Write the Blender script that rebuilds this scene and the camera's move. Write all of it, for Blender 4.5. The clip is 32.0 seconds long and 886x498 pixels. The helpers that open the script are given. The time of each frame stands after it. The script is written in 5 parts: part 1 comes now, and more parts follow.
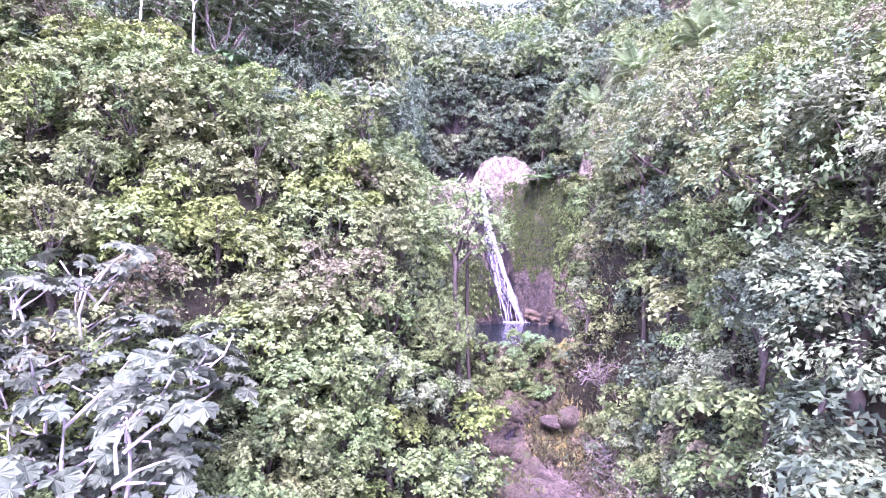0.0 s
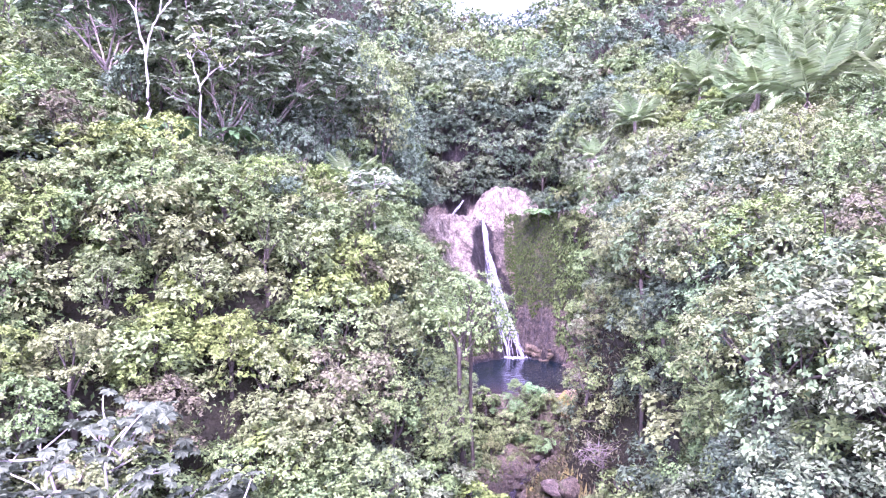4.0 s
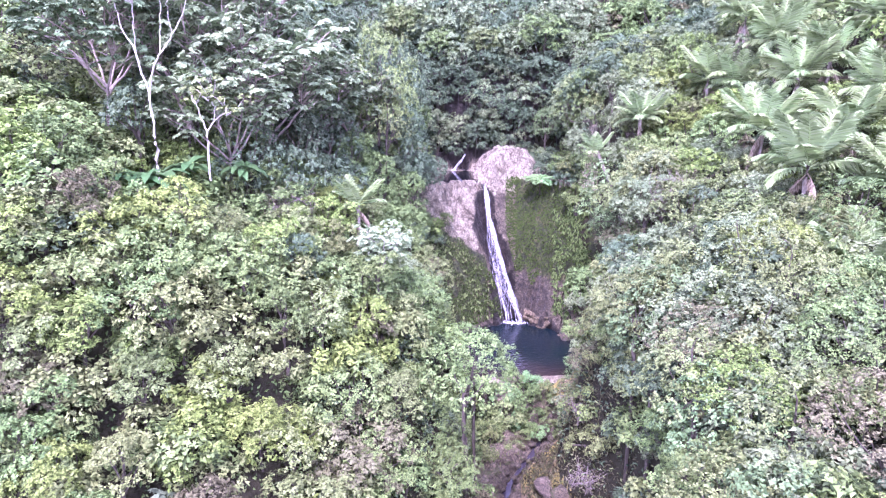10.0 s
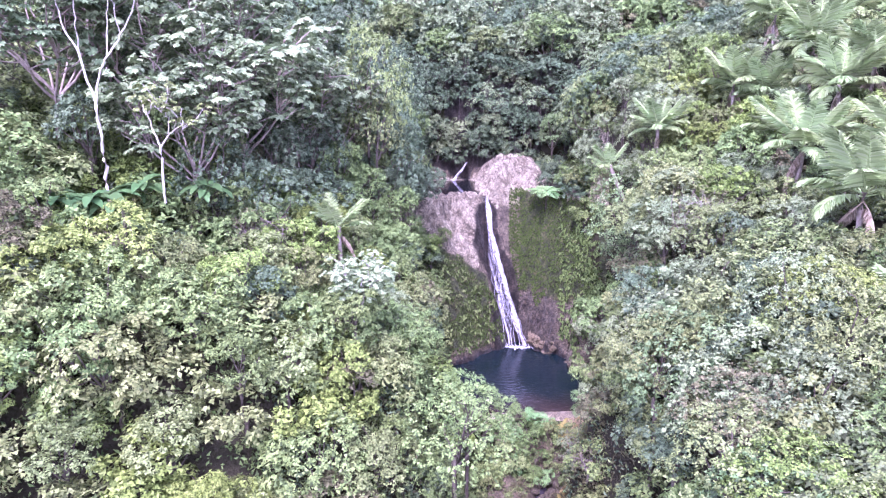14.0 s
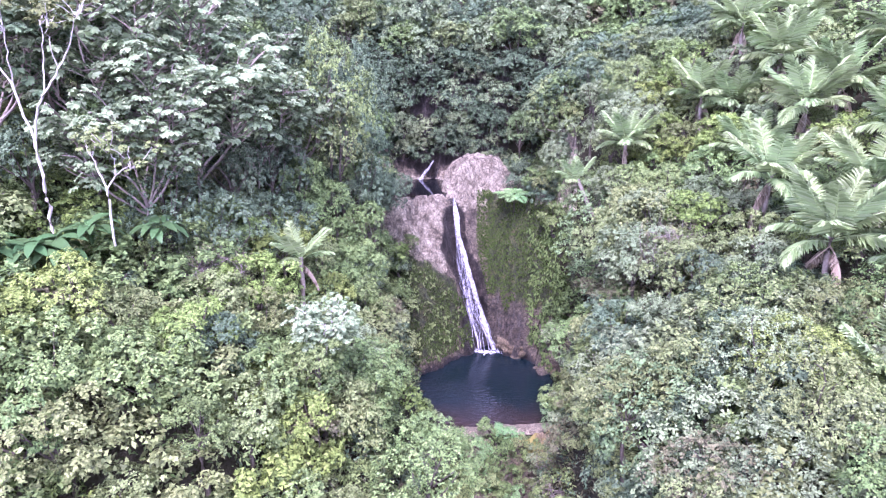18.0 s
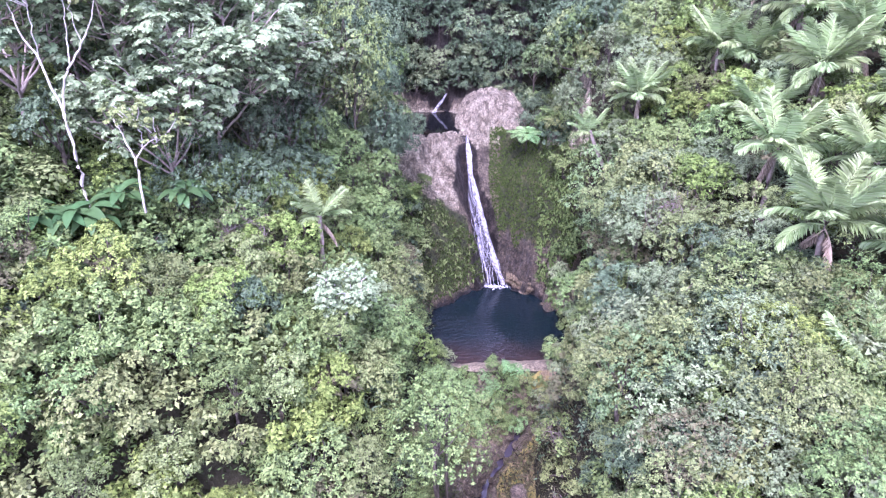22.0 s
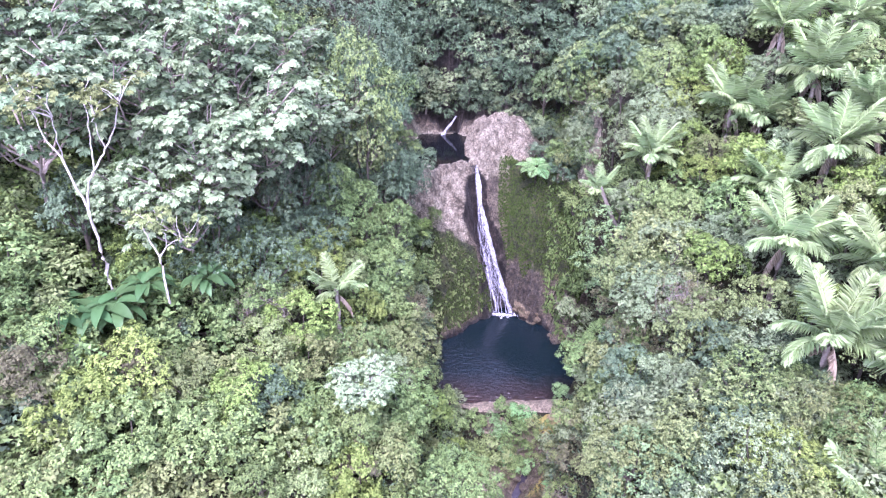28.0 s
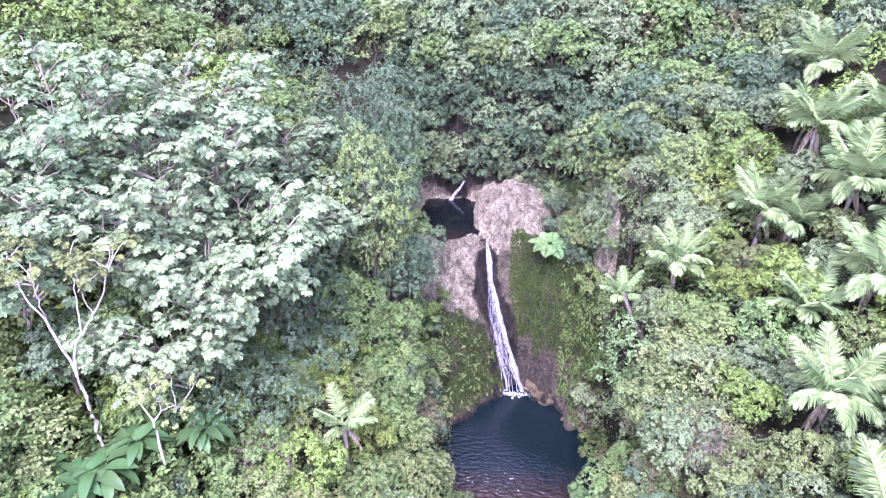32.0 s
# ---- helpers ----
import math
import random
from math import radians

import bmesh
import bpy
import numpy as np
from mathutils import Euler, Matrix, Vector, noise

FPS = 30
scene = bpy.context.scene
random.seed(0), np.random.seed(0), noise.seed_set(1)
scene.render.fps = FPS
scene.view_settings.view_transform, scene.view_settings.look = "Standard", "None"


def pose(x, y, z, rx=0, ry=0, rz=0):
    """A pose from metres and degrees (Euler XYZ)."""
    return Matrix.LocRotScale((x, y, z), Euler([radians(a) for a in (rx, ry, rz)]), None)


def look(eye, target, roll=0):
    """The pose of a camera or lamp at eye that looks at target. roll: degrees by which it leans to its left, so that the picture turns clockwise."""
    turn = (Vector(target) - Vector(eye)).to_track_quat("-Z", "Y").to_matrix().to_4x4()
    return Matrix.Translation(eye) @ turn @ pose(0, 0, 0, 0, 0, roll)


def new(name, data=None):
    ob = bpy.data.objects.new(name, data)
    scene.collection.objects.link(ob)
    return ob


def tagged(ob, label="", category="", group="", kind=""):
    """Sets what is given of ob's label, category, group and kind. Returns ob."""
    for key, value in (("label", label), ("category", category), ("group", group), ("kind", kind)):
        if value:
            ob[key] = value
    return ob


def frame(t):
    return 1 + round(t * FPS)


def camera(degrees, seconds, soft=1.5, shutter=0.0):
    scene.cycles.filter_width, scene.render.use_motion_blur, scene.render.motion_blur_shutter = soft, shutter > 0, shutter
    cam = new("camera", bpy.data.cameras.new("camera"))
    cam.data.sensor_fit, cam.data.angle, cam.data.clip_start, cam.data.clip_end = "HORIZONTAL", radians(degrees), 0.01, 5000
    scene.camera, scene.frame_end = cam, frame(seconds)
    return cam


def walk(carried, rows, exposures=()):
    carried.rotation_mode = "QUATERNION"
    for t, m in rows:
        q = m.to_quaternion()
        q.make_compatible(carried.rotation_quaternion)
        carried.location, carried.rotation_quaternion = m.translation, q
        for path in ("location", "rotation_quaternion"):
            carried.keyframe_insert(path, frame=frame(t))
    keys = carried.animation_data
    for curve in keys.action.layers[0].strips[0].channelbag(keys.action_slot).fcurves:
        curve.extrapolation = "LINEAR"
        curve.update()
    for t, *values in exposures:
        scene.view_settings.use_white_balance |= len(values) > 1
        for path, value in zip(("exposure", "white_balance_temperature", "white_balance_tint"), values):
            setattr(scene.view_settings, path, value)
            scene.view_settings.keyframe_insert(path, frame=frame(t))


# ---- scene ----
# camera and its way
cam = camera(68.7, 32.0, 1.2)
PATH = [
    (0, (-0.578, -43.647, 6.277), (-0.766, -41.657, 6.216), -0.7),
    (0.5, (-0.567, -43.652, 6.686), (-0.755, -41.662, 6.625), -0.8),
    (1, (-0.555, -43.652, 7.194), (-0.743, -41.662, 7.129), -0.8),
    (1.5, (-0.54, -43.643, 7.652), (-0.729, -41.653, 7.583), -0.8),
    (2, (-0.664, -44.018, 8.042), (-0.848, -42.028, 7.972), -0.8),
    (2.5, (-0.682, -44.099, 8.434), (-0.866, -42.109, 8.363), -0.9),
    (3, (-0.651, -44.048, 8.881), (-0.837, -42.058, 8.807), -1.0),
    (3.5, (-0.642, -44.05, 9.442), (-0.829, -42.06, 9.357), -1.0),
    (4, (-0.636, -44.125, 10.077), (-0.823, -42.138, 9.958), -1.0),
    (4.5, (-0.635, -44.217, 10.707), (-0.822, -42.232, 10.542), -0.9),
    (6.5, (-0.859, -44.452, 13.288), (-1.039, -42.492, 12.934), -0.7),
    (7, (-0.86, -44.506, 13.863), (-1.04, -42.554, 13.467), -0.7),
    (7.5, (-0.843, -44.534, 14.495), (-1.025, -42.592, 14.054), -0.7),
    (8, (-0.844, -44.587, 15.132), (-1.025, -42.654, 14.654), -0.7),
    (8.5, (-0.785, -44.678, 15.754), (-0.965, -42.751, 15.248), -0.7),
    (9, (-0.737, -44.723, 16.285), (-0.919, -42.797, 15.775), -0.8),
    (9.5, (-0.769, -44.561, 16.773), (-0.95, -42.636, 16.262), -0.8),
    (10, (-0.803, -44.23, 17.116), (-0.986, -42.306, 16.603), -0.9),
    (10.5, (-0.88, -43.746, 17.3), (-1.063, -41.822, 16.787), -0.9),
    (11, (-0.956, -43.214, 17.359), (-1.139, -41.29, 16.845), -0.9),
    (11.5, (-1.019, -42.693, 17.422), (-1.202, -40.77, 16.904), -0.9),
    (12, (-1.031, -42.217, 17.401), (-1.214, -40.293, 16.885), -0.9),
    (12.5, (-0.99, -41.789, 17.397), (-1.175, -39.866, 16.881), -0.9),
    (13, (-0.875, -41.356, 17.38), (-1.065, -39.433, 16.865), -0.8),
    (13.5, (-0.713, -40.918, 17.381), (-0.905, -38.995, 16.866), -0.8),
    (14, (-0.521, -40.468, 17.384), (-0.726, -38.546, 16.869), -0.8),
    (14.5, (-0.327, -39.991, 17.403), (-0.544, -38.07, 16.89), -0.8),
    (15, (-0.236, -39.676, 17.534), (-0.444, -37.754, 17.02), -0.8),
    (15.5, (-0.229, -39.599, 17.738), (-0.357, -37.671, 17.222), -1.0),
    (17.5, (-0.518, -39.141, 19.26), (-0.62, -37.224, 18.7), -0.8),
    (18, (-0.45, -39.174, 19.558), (-0.561, -37.273, 18.948), -0.9),
    (18.5, (-0.418, -39.175, 19.891), (-0.537, -37.293, 19.227), -0.9),
    (19, (-0.417, -39.166, 20.185), (-0.543, -37.302, 19.472), -1.0),
    (19.5, (-0.41, -39.176, 20.502), (-0.544, -37.323, 19.76), -0.9),
    (20, (-0.422, -39.192, 20.834), (-0.558, -37.35, 20.068), -0.9),
    (20.5, (-0.454, -39.251, 21.142), (-0.59, -37.421, 20.347), -0.9),
    (21, (-0.484, -39.291, 21.459), (-0.622, -37.474, 20.634), -0.7),
    (21.5, (-0.469, -39.357, 21.772), (-0.609, -37.555, 20.917), -0.7),
    (22, (-0.437, -39.427, 22.075), (-0.58, -37.639, 21.191), -0.7),
    (22.5, (-0.452, -39.441, 22.428), (-0.594, -37.668, 21.513), -0.6),
    (23, (-0.448, -39.479, 22.686), (-0.591, -37.716, 21.752), -0.6),
    (23.5, (-0.448, -39.503, 22.954), (-0.591, -37.748, 22.005), -0.6),
    (24, (-0.493, -39.549, 23.272), (-0.636, -37.805, 22.304), -0.5),
    (24.5, (-0.494, -39.551, 23.577), (-0.637, -37.816, 22.593), -0.6),
    (25, (-0.498, -39.576, 23.926), (-0.642, -37.842, 22.941), -0.5),
    (25.5, (-0.54, -39.523, 24.359), (-0.682, -37.79, 23.371), -0.4),
    (27.5, (-0.954, -38.195, 26.153), (-1.097, -36.465, 25.16), -0.4),
    (28, (-1.062, -37.751, 26.588), (-1.206, -36.021, 25.594), -0.4),
    (28.5, (-1.161, -37.326, 27.04), (-1.305, -35.596, 26.046), -0.4),
    (29, (-1.251, -36.884, 27.511), (-1.397, -35.154, 26.518), -0.5),
    (29.5, (-1.385, -36.401, 28.002), (-1.531, -34.672, 27.007), -0.4),
    (30, (-1.498, -35.858, 28.5), (-1.644, -34.13, 27.502), -0.4),
    (30.5, (-1.585, -35.259, 28.959), (-1.731, -33.532, 27.961), -0.4),
    (31, (-1.581, -34.701, 29.523), (-1.733, -32.977, 28.521), -0.5),
    (31.5, (-1.57, -34.154, 30.015), (-1.728, -32.431, 29.011), -0.6),
    (32, (-2.042, -33.513, 30.309), (-2.182, -31.788, 29.306), -0.3),
]
SKY, SUN = 0.14, 1.05
walk(cam, [(t, look(eye, target, roll)) for t, eye, target, roll in PATH],
     [(0, 3.9, 5420, 74), (4, 3.82, 5380, 72), (8, 3.61, 5310, 65), (16, 3.28, 5370, 60), (24, 3.06, 5350, 49), (32, 3.23, 5430, 47)])

# ---- sky and sun: a bright overcast day ----
world = bpy.data.worlds.new("world")
scene.world = world
world.use_nodes = True
wn = world.node_tree.nodes
wl = world.node_tree.links
sky = wn.new("ShaderNodeTexSky")
sky.sky_type = "NISHITA"
sky.sun_disc = False
sky.sun_elevation, sky.sun_rotation = radians(58), radians(186)
sky.air_density, sky.dust_density, sky.ozone_density = 1.0, 1.5, 1.5
grey = wn.new("ShaderNodeHueSaturation")
grey.inputs["Saturation"].default_value = 0.45
wl.new(sky.outputs[0], grey.inputs["Color"])
wl.new(grey.outputs[0], wn["Background"].inputs[0])
wn["Background"].inputs[1].default_value = SKY
sun = new("sun", bpy.data.lights.new("sun", "SUN"))
sun.data.energy, sun.data.angle, sun.data.color = SUN, radians(14), (1.0, 0.96, 0.9)
sun.matrix_world = look((26 * math.sin(radians(186)), 26 * math.cos(radians(186)), 42), (0, 0, 0))


# ---- materials ----
def material(name, rough=0.7, spec=0.5):
    m = bpy.data.materials.new(name)
    m.use_nodes = True
    b = m.node_tree.nodes["Principled BSDF"]
    b.inputs["Roughness"].default_value = rough
    b.inputs["Specular IOR Level"].default_value = spec
    return m, m.node_tree.nodes, m.node_tree.links, b


def ramp(nodes, stops):
    r = nodes.new("ShaderNodeValToRGB")
    while len(r.color_ramp.elements) < len(stops):
        r.color_ramp.elements.new(0.5)
    for e, (p, c) in zip(r.color_ramp.elements, stops):
        e.position, e.color = p, (*c, 1)
    return r


def noise_node(nodes, links, scale, detail=4.0, rough=0.6, coords="Object"):
    tc = nodes.new("ShaderNodeTexCoord")
    n = nodes.new("ShaderNodeTexNoise")
    n.inputs["Scale"].default_value, n.inputs["Detail"].default_value, n.inputs["Roughness"].default_value = scale, detail, rough
    links.new(tc.outputs[coords], n.inputs["Vector"])
    return n


def bump(nodes, links, b, height, strength, distance):
    k = nodes.new("ShaderNodeBump")
    k.inputs["Strength"].default_value, k.inputs["Distance"].default_value = strength, distance
    links.new(height, k.inputs["Height"])
    links.new(k.outputs[0], b.inputs["Normal"])


def leaf_material(name, dark, mid, light, rough=0.55, through_light=0.21, spread=0.06):
    """Leaf colours that differ from leaf to leaf and, less, from plant to plant."""
    m, n, l, b = material(name, rough, 0.11)
    dark, mid, light = (tuple(g * (0.98 * k + 0.02 * (0.4 * c[0] + 0.6 * c[1])) for k in c) for c, g in ((dark, 0.62), (mid, 1.03), (light, 0.6)))
    geo = n.new("ShaderNodeNewGeometry")
    info = n.new("ShaderNodeObjectInfo")
    r = ramp(n, [(0.0, dark), (0.55, mid), (1.0, light)])
    l.new(geo.outputs["Random Per Island"], r.inputs[0])
    h = n.new("ShaderNodeHueSaturation")
    spin = n.new("ShaderNodeMapRange")
    spin.inputs["To Min"].default_value, spin.inputs["To Max"].default_value = 0.5 - spread * 0.25, 0.5 + spread * 0.2
    value = n.new("ShaderNodeMapRange")
    value.inputs["To Min"].default_value, value.inputs["To Max"].default_value = 0.84, 1.18
    swap = n.new("ShaderNodeMath")
    swap.operation = "FRACT"
    times = n.new("ShaderNodeMath")
    times.operation, times.inputs[1].default_value = "MULTIPLY", 7.31
    l.new(info.outputs["Random"], times.inputs[0])
    l.new(times.outputs[0], swap.inputs[0])
    l.new(info.outputs["Random"], spin.inputs["Value"])
    l.new(swap.outputs[0], value.inputs["Value"])
    l.new(spin.outputs[0], h.inputs["Hue"])
    l.new(value.outputs[0], h.inputs["Value"])
    l.new(r.outputs[0], h.inputs["Color"])
    l.new(h.outputs[0], b.inputs["Base Color"])
    t = n.new("ShaderNodeBsdfTranslucent")
    mix = n.new("ShaderNodeMixShader")
    mix.inputs[0].default_value = through_light
    l.new(h.outputs[0], t.inputs["Color"])
    l.new(b.outputs[0], mix.inputs[1])
    l.new(t.outputs[0], mix.inputs[2])
    l.new(mix.outputs[0], n["Material Output"].inputs["Surface"])
    return m


LEAF = {
    "green": leaf_material("leaf_green", (0.04, 0.066, 0.026), (0.14, 0.21, 0.066), (0.31, 0.41, 0.14)),
    "fresh": leaf_material("leaf_fresh", (0.05, 0.078, 0.018), (0.16, 0.23, 0.052), (0.35, 0.45, 0.125)),
    "grey": leaf_material("leaf_grey_green", (0.06, 0.076, 0.04), (0.18, 0.24, 0.112), (0.325, 0.395, 0.21), 0.6),
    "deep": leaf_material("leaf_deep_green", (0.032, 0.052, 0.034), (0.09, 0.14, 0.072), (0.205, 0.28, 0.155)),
    "dry": leaf_material("leaf_dry", (0.055, 0.048, 0.03), (0.14, 0.138, 0.07), (0.25, 0.245, 0.125), 0.6),
    "olive": leaf_material("leaf_olive", (0.05, 0.066, 0.025), (0.165, 0.21, 0.074), (0.33, 0.385, 0.15), 0.55),
    "silver": leaf_material("leaf_silver", (0.085, 0.125, 0.062), (0.185, 0.265, 0.13), (0.36, 0.45, 0.255), 0.55),
    "jade": leaf_material("leaf_jade", (0.04, 0.074, 0.03), (0.125, 0.205, 0.08), (0.26, 0.37, 0.165), 0.55),
    "pale": leaf_material("leaf_pale_grey", (0.05, 0.068, 0.04), (0.1, 0.13, 0.075), (0.17, 0.21, 0.128), 0.65),
    "palm": leaf_material("leaf_palm", (0.18, 0.26, 0.095), (0.31, 0.42, 0.18), (0.54, 0.64, 0.35), 0.4, 0.3, 0.06),
    "straw": leaf_material("leaf_straw", (0.22, 0.17, 0.12), (0.38, 0.31, 0.23), (0.55, 0.48, 0.38), 0.65),
    "broad": leaf_material("leaf_broad", (0.025, 0.06, 0.022), (0.05, 0.105, 0.036), (0.10, 0.18, 0.062), 0.35, 0.2),
    "fern": leaf_material("leaf_fern", (0.11, 0.22, 0.075), (0.20, 0.35, 0.13), (0.32, 0.47, 0.22), 0.5, 0.3),
    "moss": leaf_material("leaf_moss", (0.016, 0.026, 0.008), (0.062, 0.098, 0.022), (0.16, 0.225, 0.062), 0.8, 0.15),
}


def bark_material(name, a, b_, scale=9.0):
    m, n, l, b = material(name, 0.85, 0.3)
    k = noise_node(n, l, scale, 6)
    r = ramp(n, [(0.3, a), (0.7, b_)])
    l.new(k.outputs[0], r.inputs[0])
    l.new(r.outputs[0], b.inputs["Base Color"])
    bump(n, l, b, k.outputs[0], 0.5, 0.02)
    return m


BARK = bark_material("bark_brown", (0.04, 0.032, 0.024), (0.10, 0.084, 0.066))
PALE_BARK = bark_material("bark_pale", (0.26, 0.235, 0.21), (0.52, 0.48, 0.44), 5.0)
PALM_BARK = bark_material("palm_bark", (0.14, 0.11, 0.09), (0.3, 0.26, 0.22))


def soil_material():
    m, n, l, b = material("forest_floor", 0.95, 0.2)
    big, fine = noise_node(n, l, 0.5, 5), noise_node(n, l, 9.0, 6)
    r = ramp(n, [(0.3, (0.014, 0.012, 0.009)), (0.55, (0.028, 0.026, 0.014)), (0.75, (0.026, 0.033, 0.014))])
    mix = n.new("ShaderNodeMix")
    mix.data_type = "FLOAT"
    mix.inputs[0].default_value = 0.5
    l.new(big.outputs[0], mix.inputs[2])
    l.new(fine.outputs[0], mix.inputs[3])
    l.new(mix.outputs[0], r.inputs[0])
    l.new(r.outputs[0], b.inputs["Base Color"])
    bump(n, l, b, fine.outputs[0], 0.8, 0.1)
    return m


def rock_material(name, stops, moss=0.0, wet=0.75, scale=1.3, green=(0.09, 0.11, 0.035, 1)):
    """Weathered volcanic rock: mottled, cracked, with moss where moss is over 0. Returns the material."""
    m, n, l, b = material(name, wet, 0.4)
    out, fine = rock_colour(n, l, stops, scale)
    if moss:
        k = noise_node(n, l, 0.8, 6, 0.65)
        w = n.new("ShaderNodeMapRange")
        w.inputs["From Min"].default_value, w.inputs["From Max"].default_value = 0.62 - moss * 0.3, 0.72 - moss * 0.3
        l.new(k.outputs[0], w.inputs["Value"])
        out = blend(n, l, w.outputs[0], out, green)
    l.new(out, b.inputs["Base Color"])
    bump(n, l, b, fine, 0.9, 0.07)
    return m


def blend(n, l, factor, a, b_):
    mix = n.new("ShaderNodeMix")
    mix.data_type = "RGBA"
    l.new(factor, mix.inputs[0])
    for socket, value in ((mix.inputs[6], a), (mix.inputs[7], b_)):
        if isinstance(value, tuple):
            socket.default_value = value
        else:
            l.new(value, socket)
    return mix.outputs[2]


def rock_colour(n, l, stops, scale):
    big = noise_node(n, l, scale, 9, 0.72)
    r = ramp(n, [(at, (c[0], c[1] * 1.05, c[2] * 0.9)) for at, c in stops])
    l.new(big.outputs[0], r.inputs[0])
    tc = n.new("ShaderNodeTexCoord")
    warp = n.new("ShaderNodeMixRGB")
    warp.blend_type = "ADD"
    warp.inputs[0].default_value = 0.5
    wob = noise_node(n, l, 2.2, 4)
    l.new(tc.outputs["Object"], warp.inputs[1])
    l.new(wob.outputs["Color"], warp.inputs[2])
    crack = n.new("ShaderNodeTexVoronoi")
    crack.feature = "DISTANCE_TO_EDGE"
    crack.inputs["Scale"].default_value = 3.4
    l.new(warp.outputs[0], crack.inputs["Vector"])
    block = n.new("ShaderNodeTexVoronoi")
    block.inputs["Scale"].default_value = 3.4
    l.new(warp.outputs[0], block.inputs["Vector"])
    tone = n.new("ShaderNodeMapRange")
    tone.inputs["To Min"].default_value, tone.inputs["To Max"].default_value = 0.72, 1.22
    l.new(block.outputs["Color"], tone.inputs["Value"])
    gap = n.new("ShaderNodeMapRange")
    gap.inputs["From Min"].default_value, gap.inputs["From Max"].default_value = 0.0, 0.07
    gap.inputs["To Min"].default_value, gap.inputs["To Max"].default_value = 0.42, 1.0
    l.new(crack.outputs["Distance"], gap.inputs["Value"])
    fine = noise_node(n, l, 11.0, 8, 0.75)
    v = n.new("ShaderNodeMapRange")
    v.inputs["From Min"].default_value, v.inputs["From Max"].default_value = 0.4, 0.6
    v.inputs["To Min"].default_value, v.inputs["To Max"].default_value = 0.42, 1.45
    l.new(fine.outputs[0], v.inputs["Value"])
    # streaks that run down the rock
    down = n.new("ShaderNodeMapping")
    down.inputs["Scale"].default_value = (4.5, 2.0, 1.3)
    l.new(warp.outputs[0], down.inputs["Vector"])
    streak = n.new("ShaderNodeTexNoise")
    streak.inputs["Scale"].default_value, streak.inputs["Detail"].default_value, streak.inputs["Roughness"].default_value = 1.0, 6, 0.7
    l.new(down.outputs[0], streak.inputs["Vector"])
    run = n.new("ShaderNodeMapRange")
    run.inputs["From Min"].default_value, run.inputs["From Max"].default_value = 0.38, 0.6
    run.inputs["To Min"].default_value, run.inputs["To Max"].default_value = 0.74, 1.14
    l.new(streak.outputs[0], run.inputs["Value"])
    both = n.new("ShaderNodeMath")
    both.operation = "MULTIPLY"
    l.new(run.outputs[0], both.inputs[0])
    l.new(gap.outputs[0], both.inputs[1])
    blocks = n.new("ShaderNodeMath")
    blocks.operation = "MULTIPLY"
    l.new(both.outputs[0], blocks.inputs[0])
    l.new(tone.outputs[0], blocks.inputs[1])
    times = n.new("ShaderNodeMath")
    times.operation = "MULTIPLY"
    l.new(v.outputs[0], times.inputs[0])
    l.new(blocks.outputs[0], times.inputs[1])
    h = n.new("ShaderNodeHueSaturation")
    l.new(times.outputs[0], h.inputs["Value"])
    l.new(r.outputs[0], h.inputs["Color"])
    return h.outputs[0], times.outputs[0]


PALE = [(0.36, (0.12, 0.09, 0.07)), (0.46, (0.31, 0.245, 0.20)), (0.54, (0.46, 0.375, 0.315)), (0.66, (0.60, 0.51, 0.445))]
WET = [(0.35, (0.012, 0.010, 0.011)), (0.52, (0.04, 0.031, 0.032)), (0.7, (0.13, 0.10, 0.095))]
BROWN = [(0.32, (0.05, 0.04, 0.035)), (0.5, (0.16, 0.12, 0.10)), (0.7, (0.33, 0.26, 0.215))]
MOSSY = [(0.32, (0.022, 0.026, 0.010)), (0.5, (0.06, 0.072, 0.024)), (0.7, (0.15, 0.125, 0.065))]


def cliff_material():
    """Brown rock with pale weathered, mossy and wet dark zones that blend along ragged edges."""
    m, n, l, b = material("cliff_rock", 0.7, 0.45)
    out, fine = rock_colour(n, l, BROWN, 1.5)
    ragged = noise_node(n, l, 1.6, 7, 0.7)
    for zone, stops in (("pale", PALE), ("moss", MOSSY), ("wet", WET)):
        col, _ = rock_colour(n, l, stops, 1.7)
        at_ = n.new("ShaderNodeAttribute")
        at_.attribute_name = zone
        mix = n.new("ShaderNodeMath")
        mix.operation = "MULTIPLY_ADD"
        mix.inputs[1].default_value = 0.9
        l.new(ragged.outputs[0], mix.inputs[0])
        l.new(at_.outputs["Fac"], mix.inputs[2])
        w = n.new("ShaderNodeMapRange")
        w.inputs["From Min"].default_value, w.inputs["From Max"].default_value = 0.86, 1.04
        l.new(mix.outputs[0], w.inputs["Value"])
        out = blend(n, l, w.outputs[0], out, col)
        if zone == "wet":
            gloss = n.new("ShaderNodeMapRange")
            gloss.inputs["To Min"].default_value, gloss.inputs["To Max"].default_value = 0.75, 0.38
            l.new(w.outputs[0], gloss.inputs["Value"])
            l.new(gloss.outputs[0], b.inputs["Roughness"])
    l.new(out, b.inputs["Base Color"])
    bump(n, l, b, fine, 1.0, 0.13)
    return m


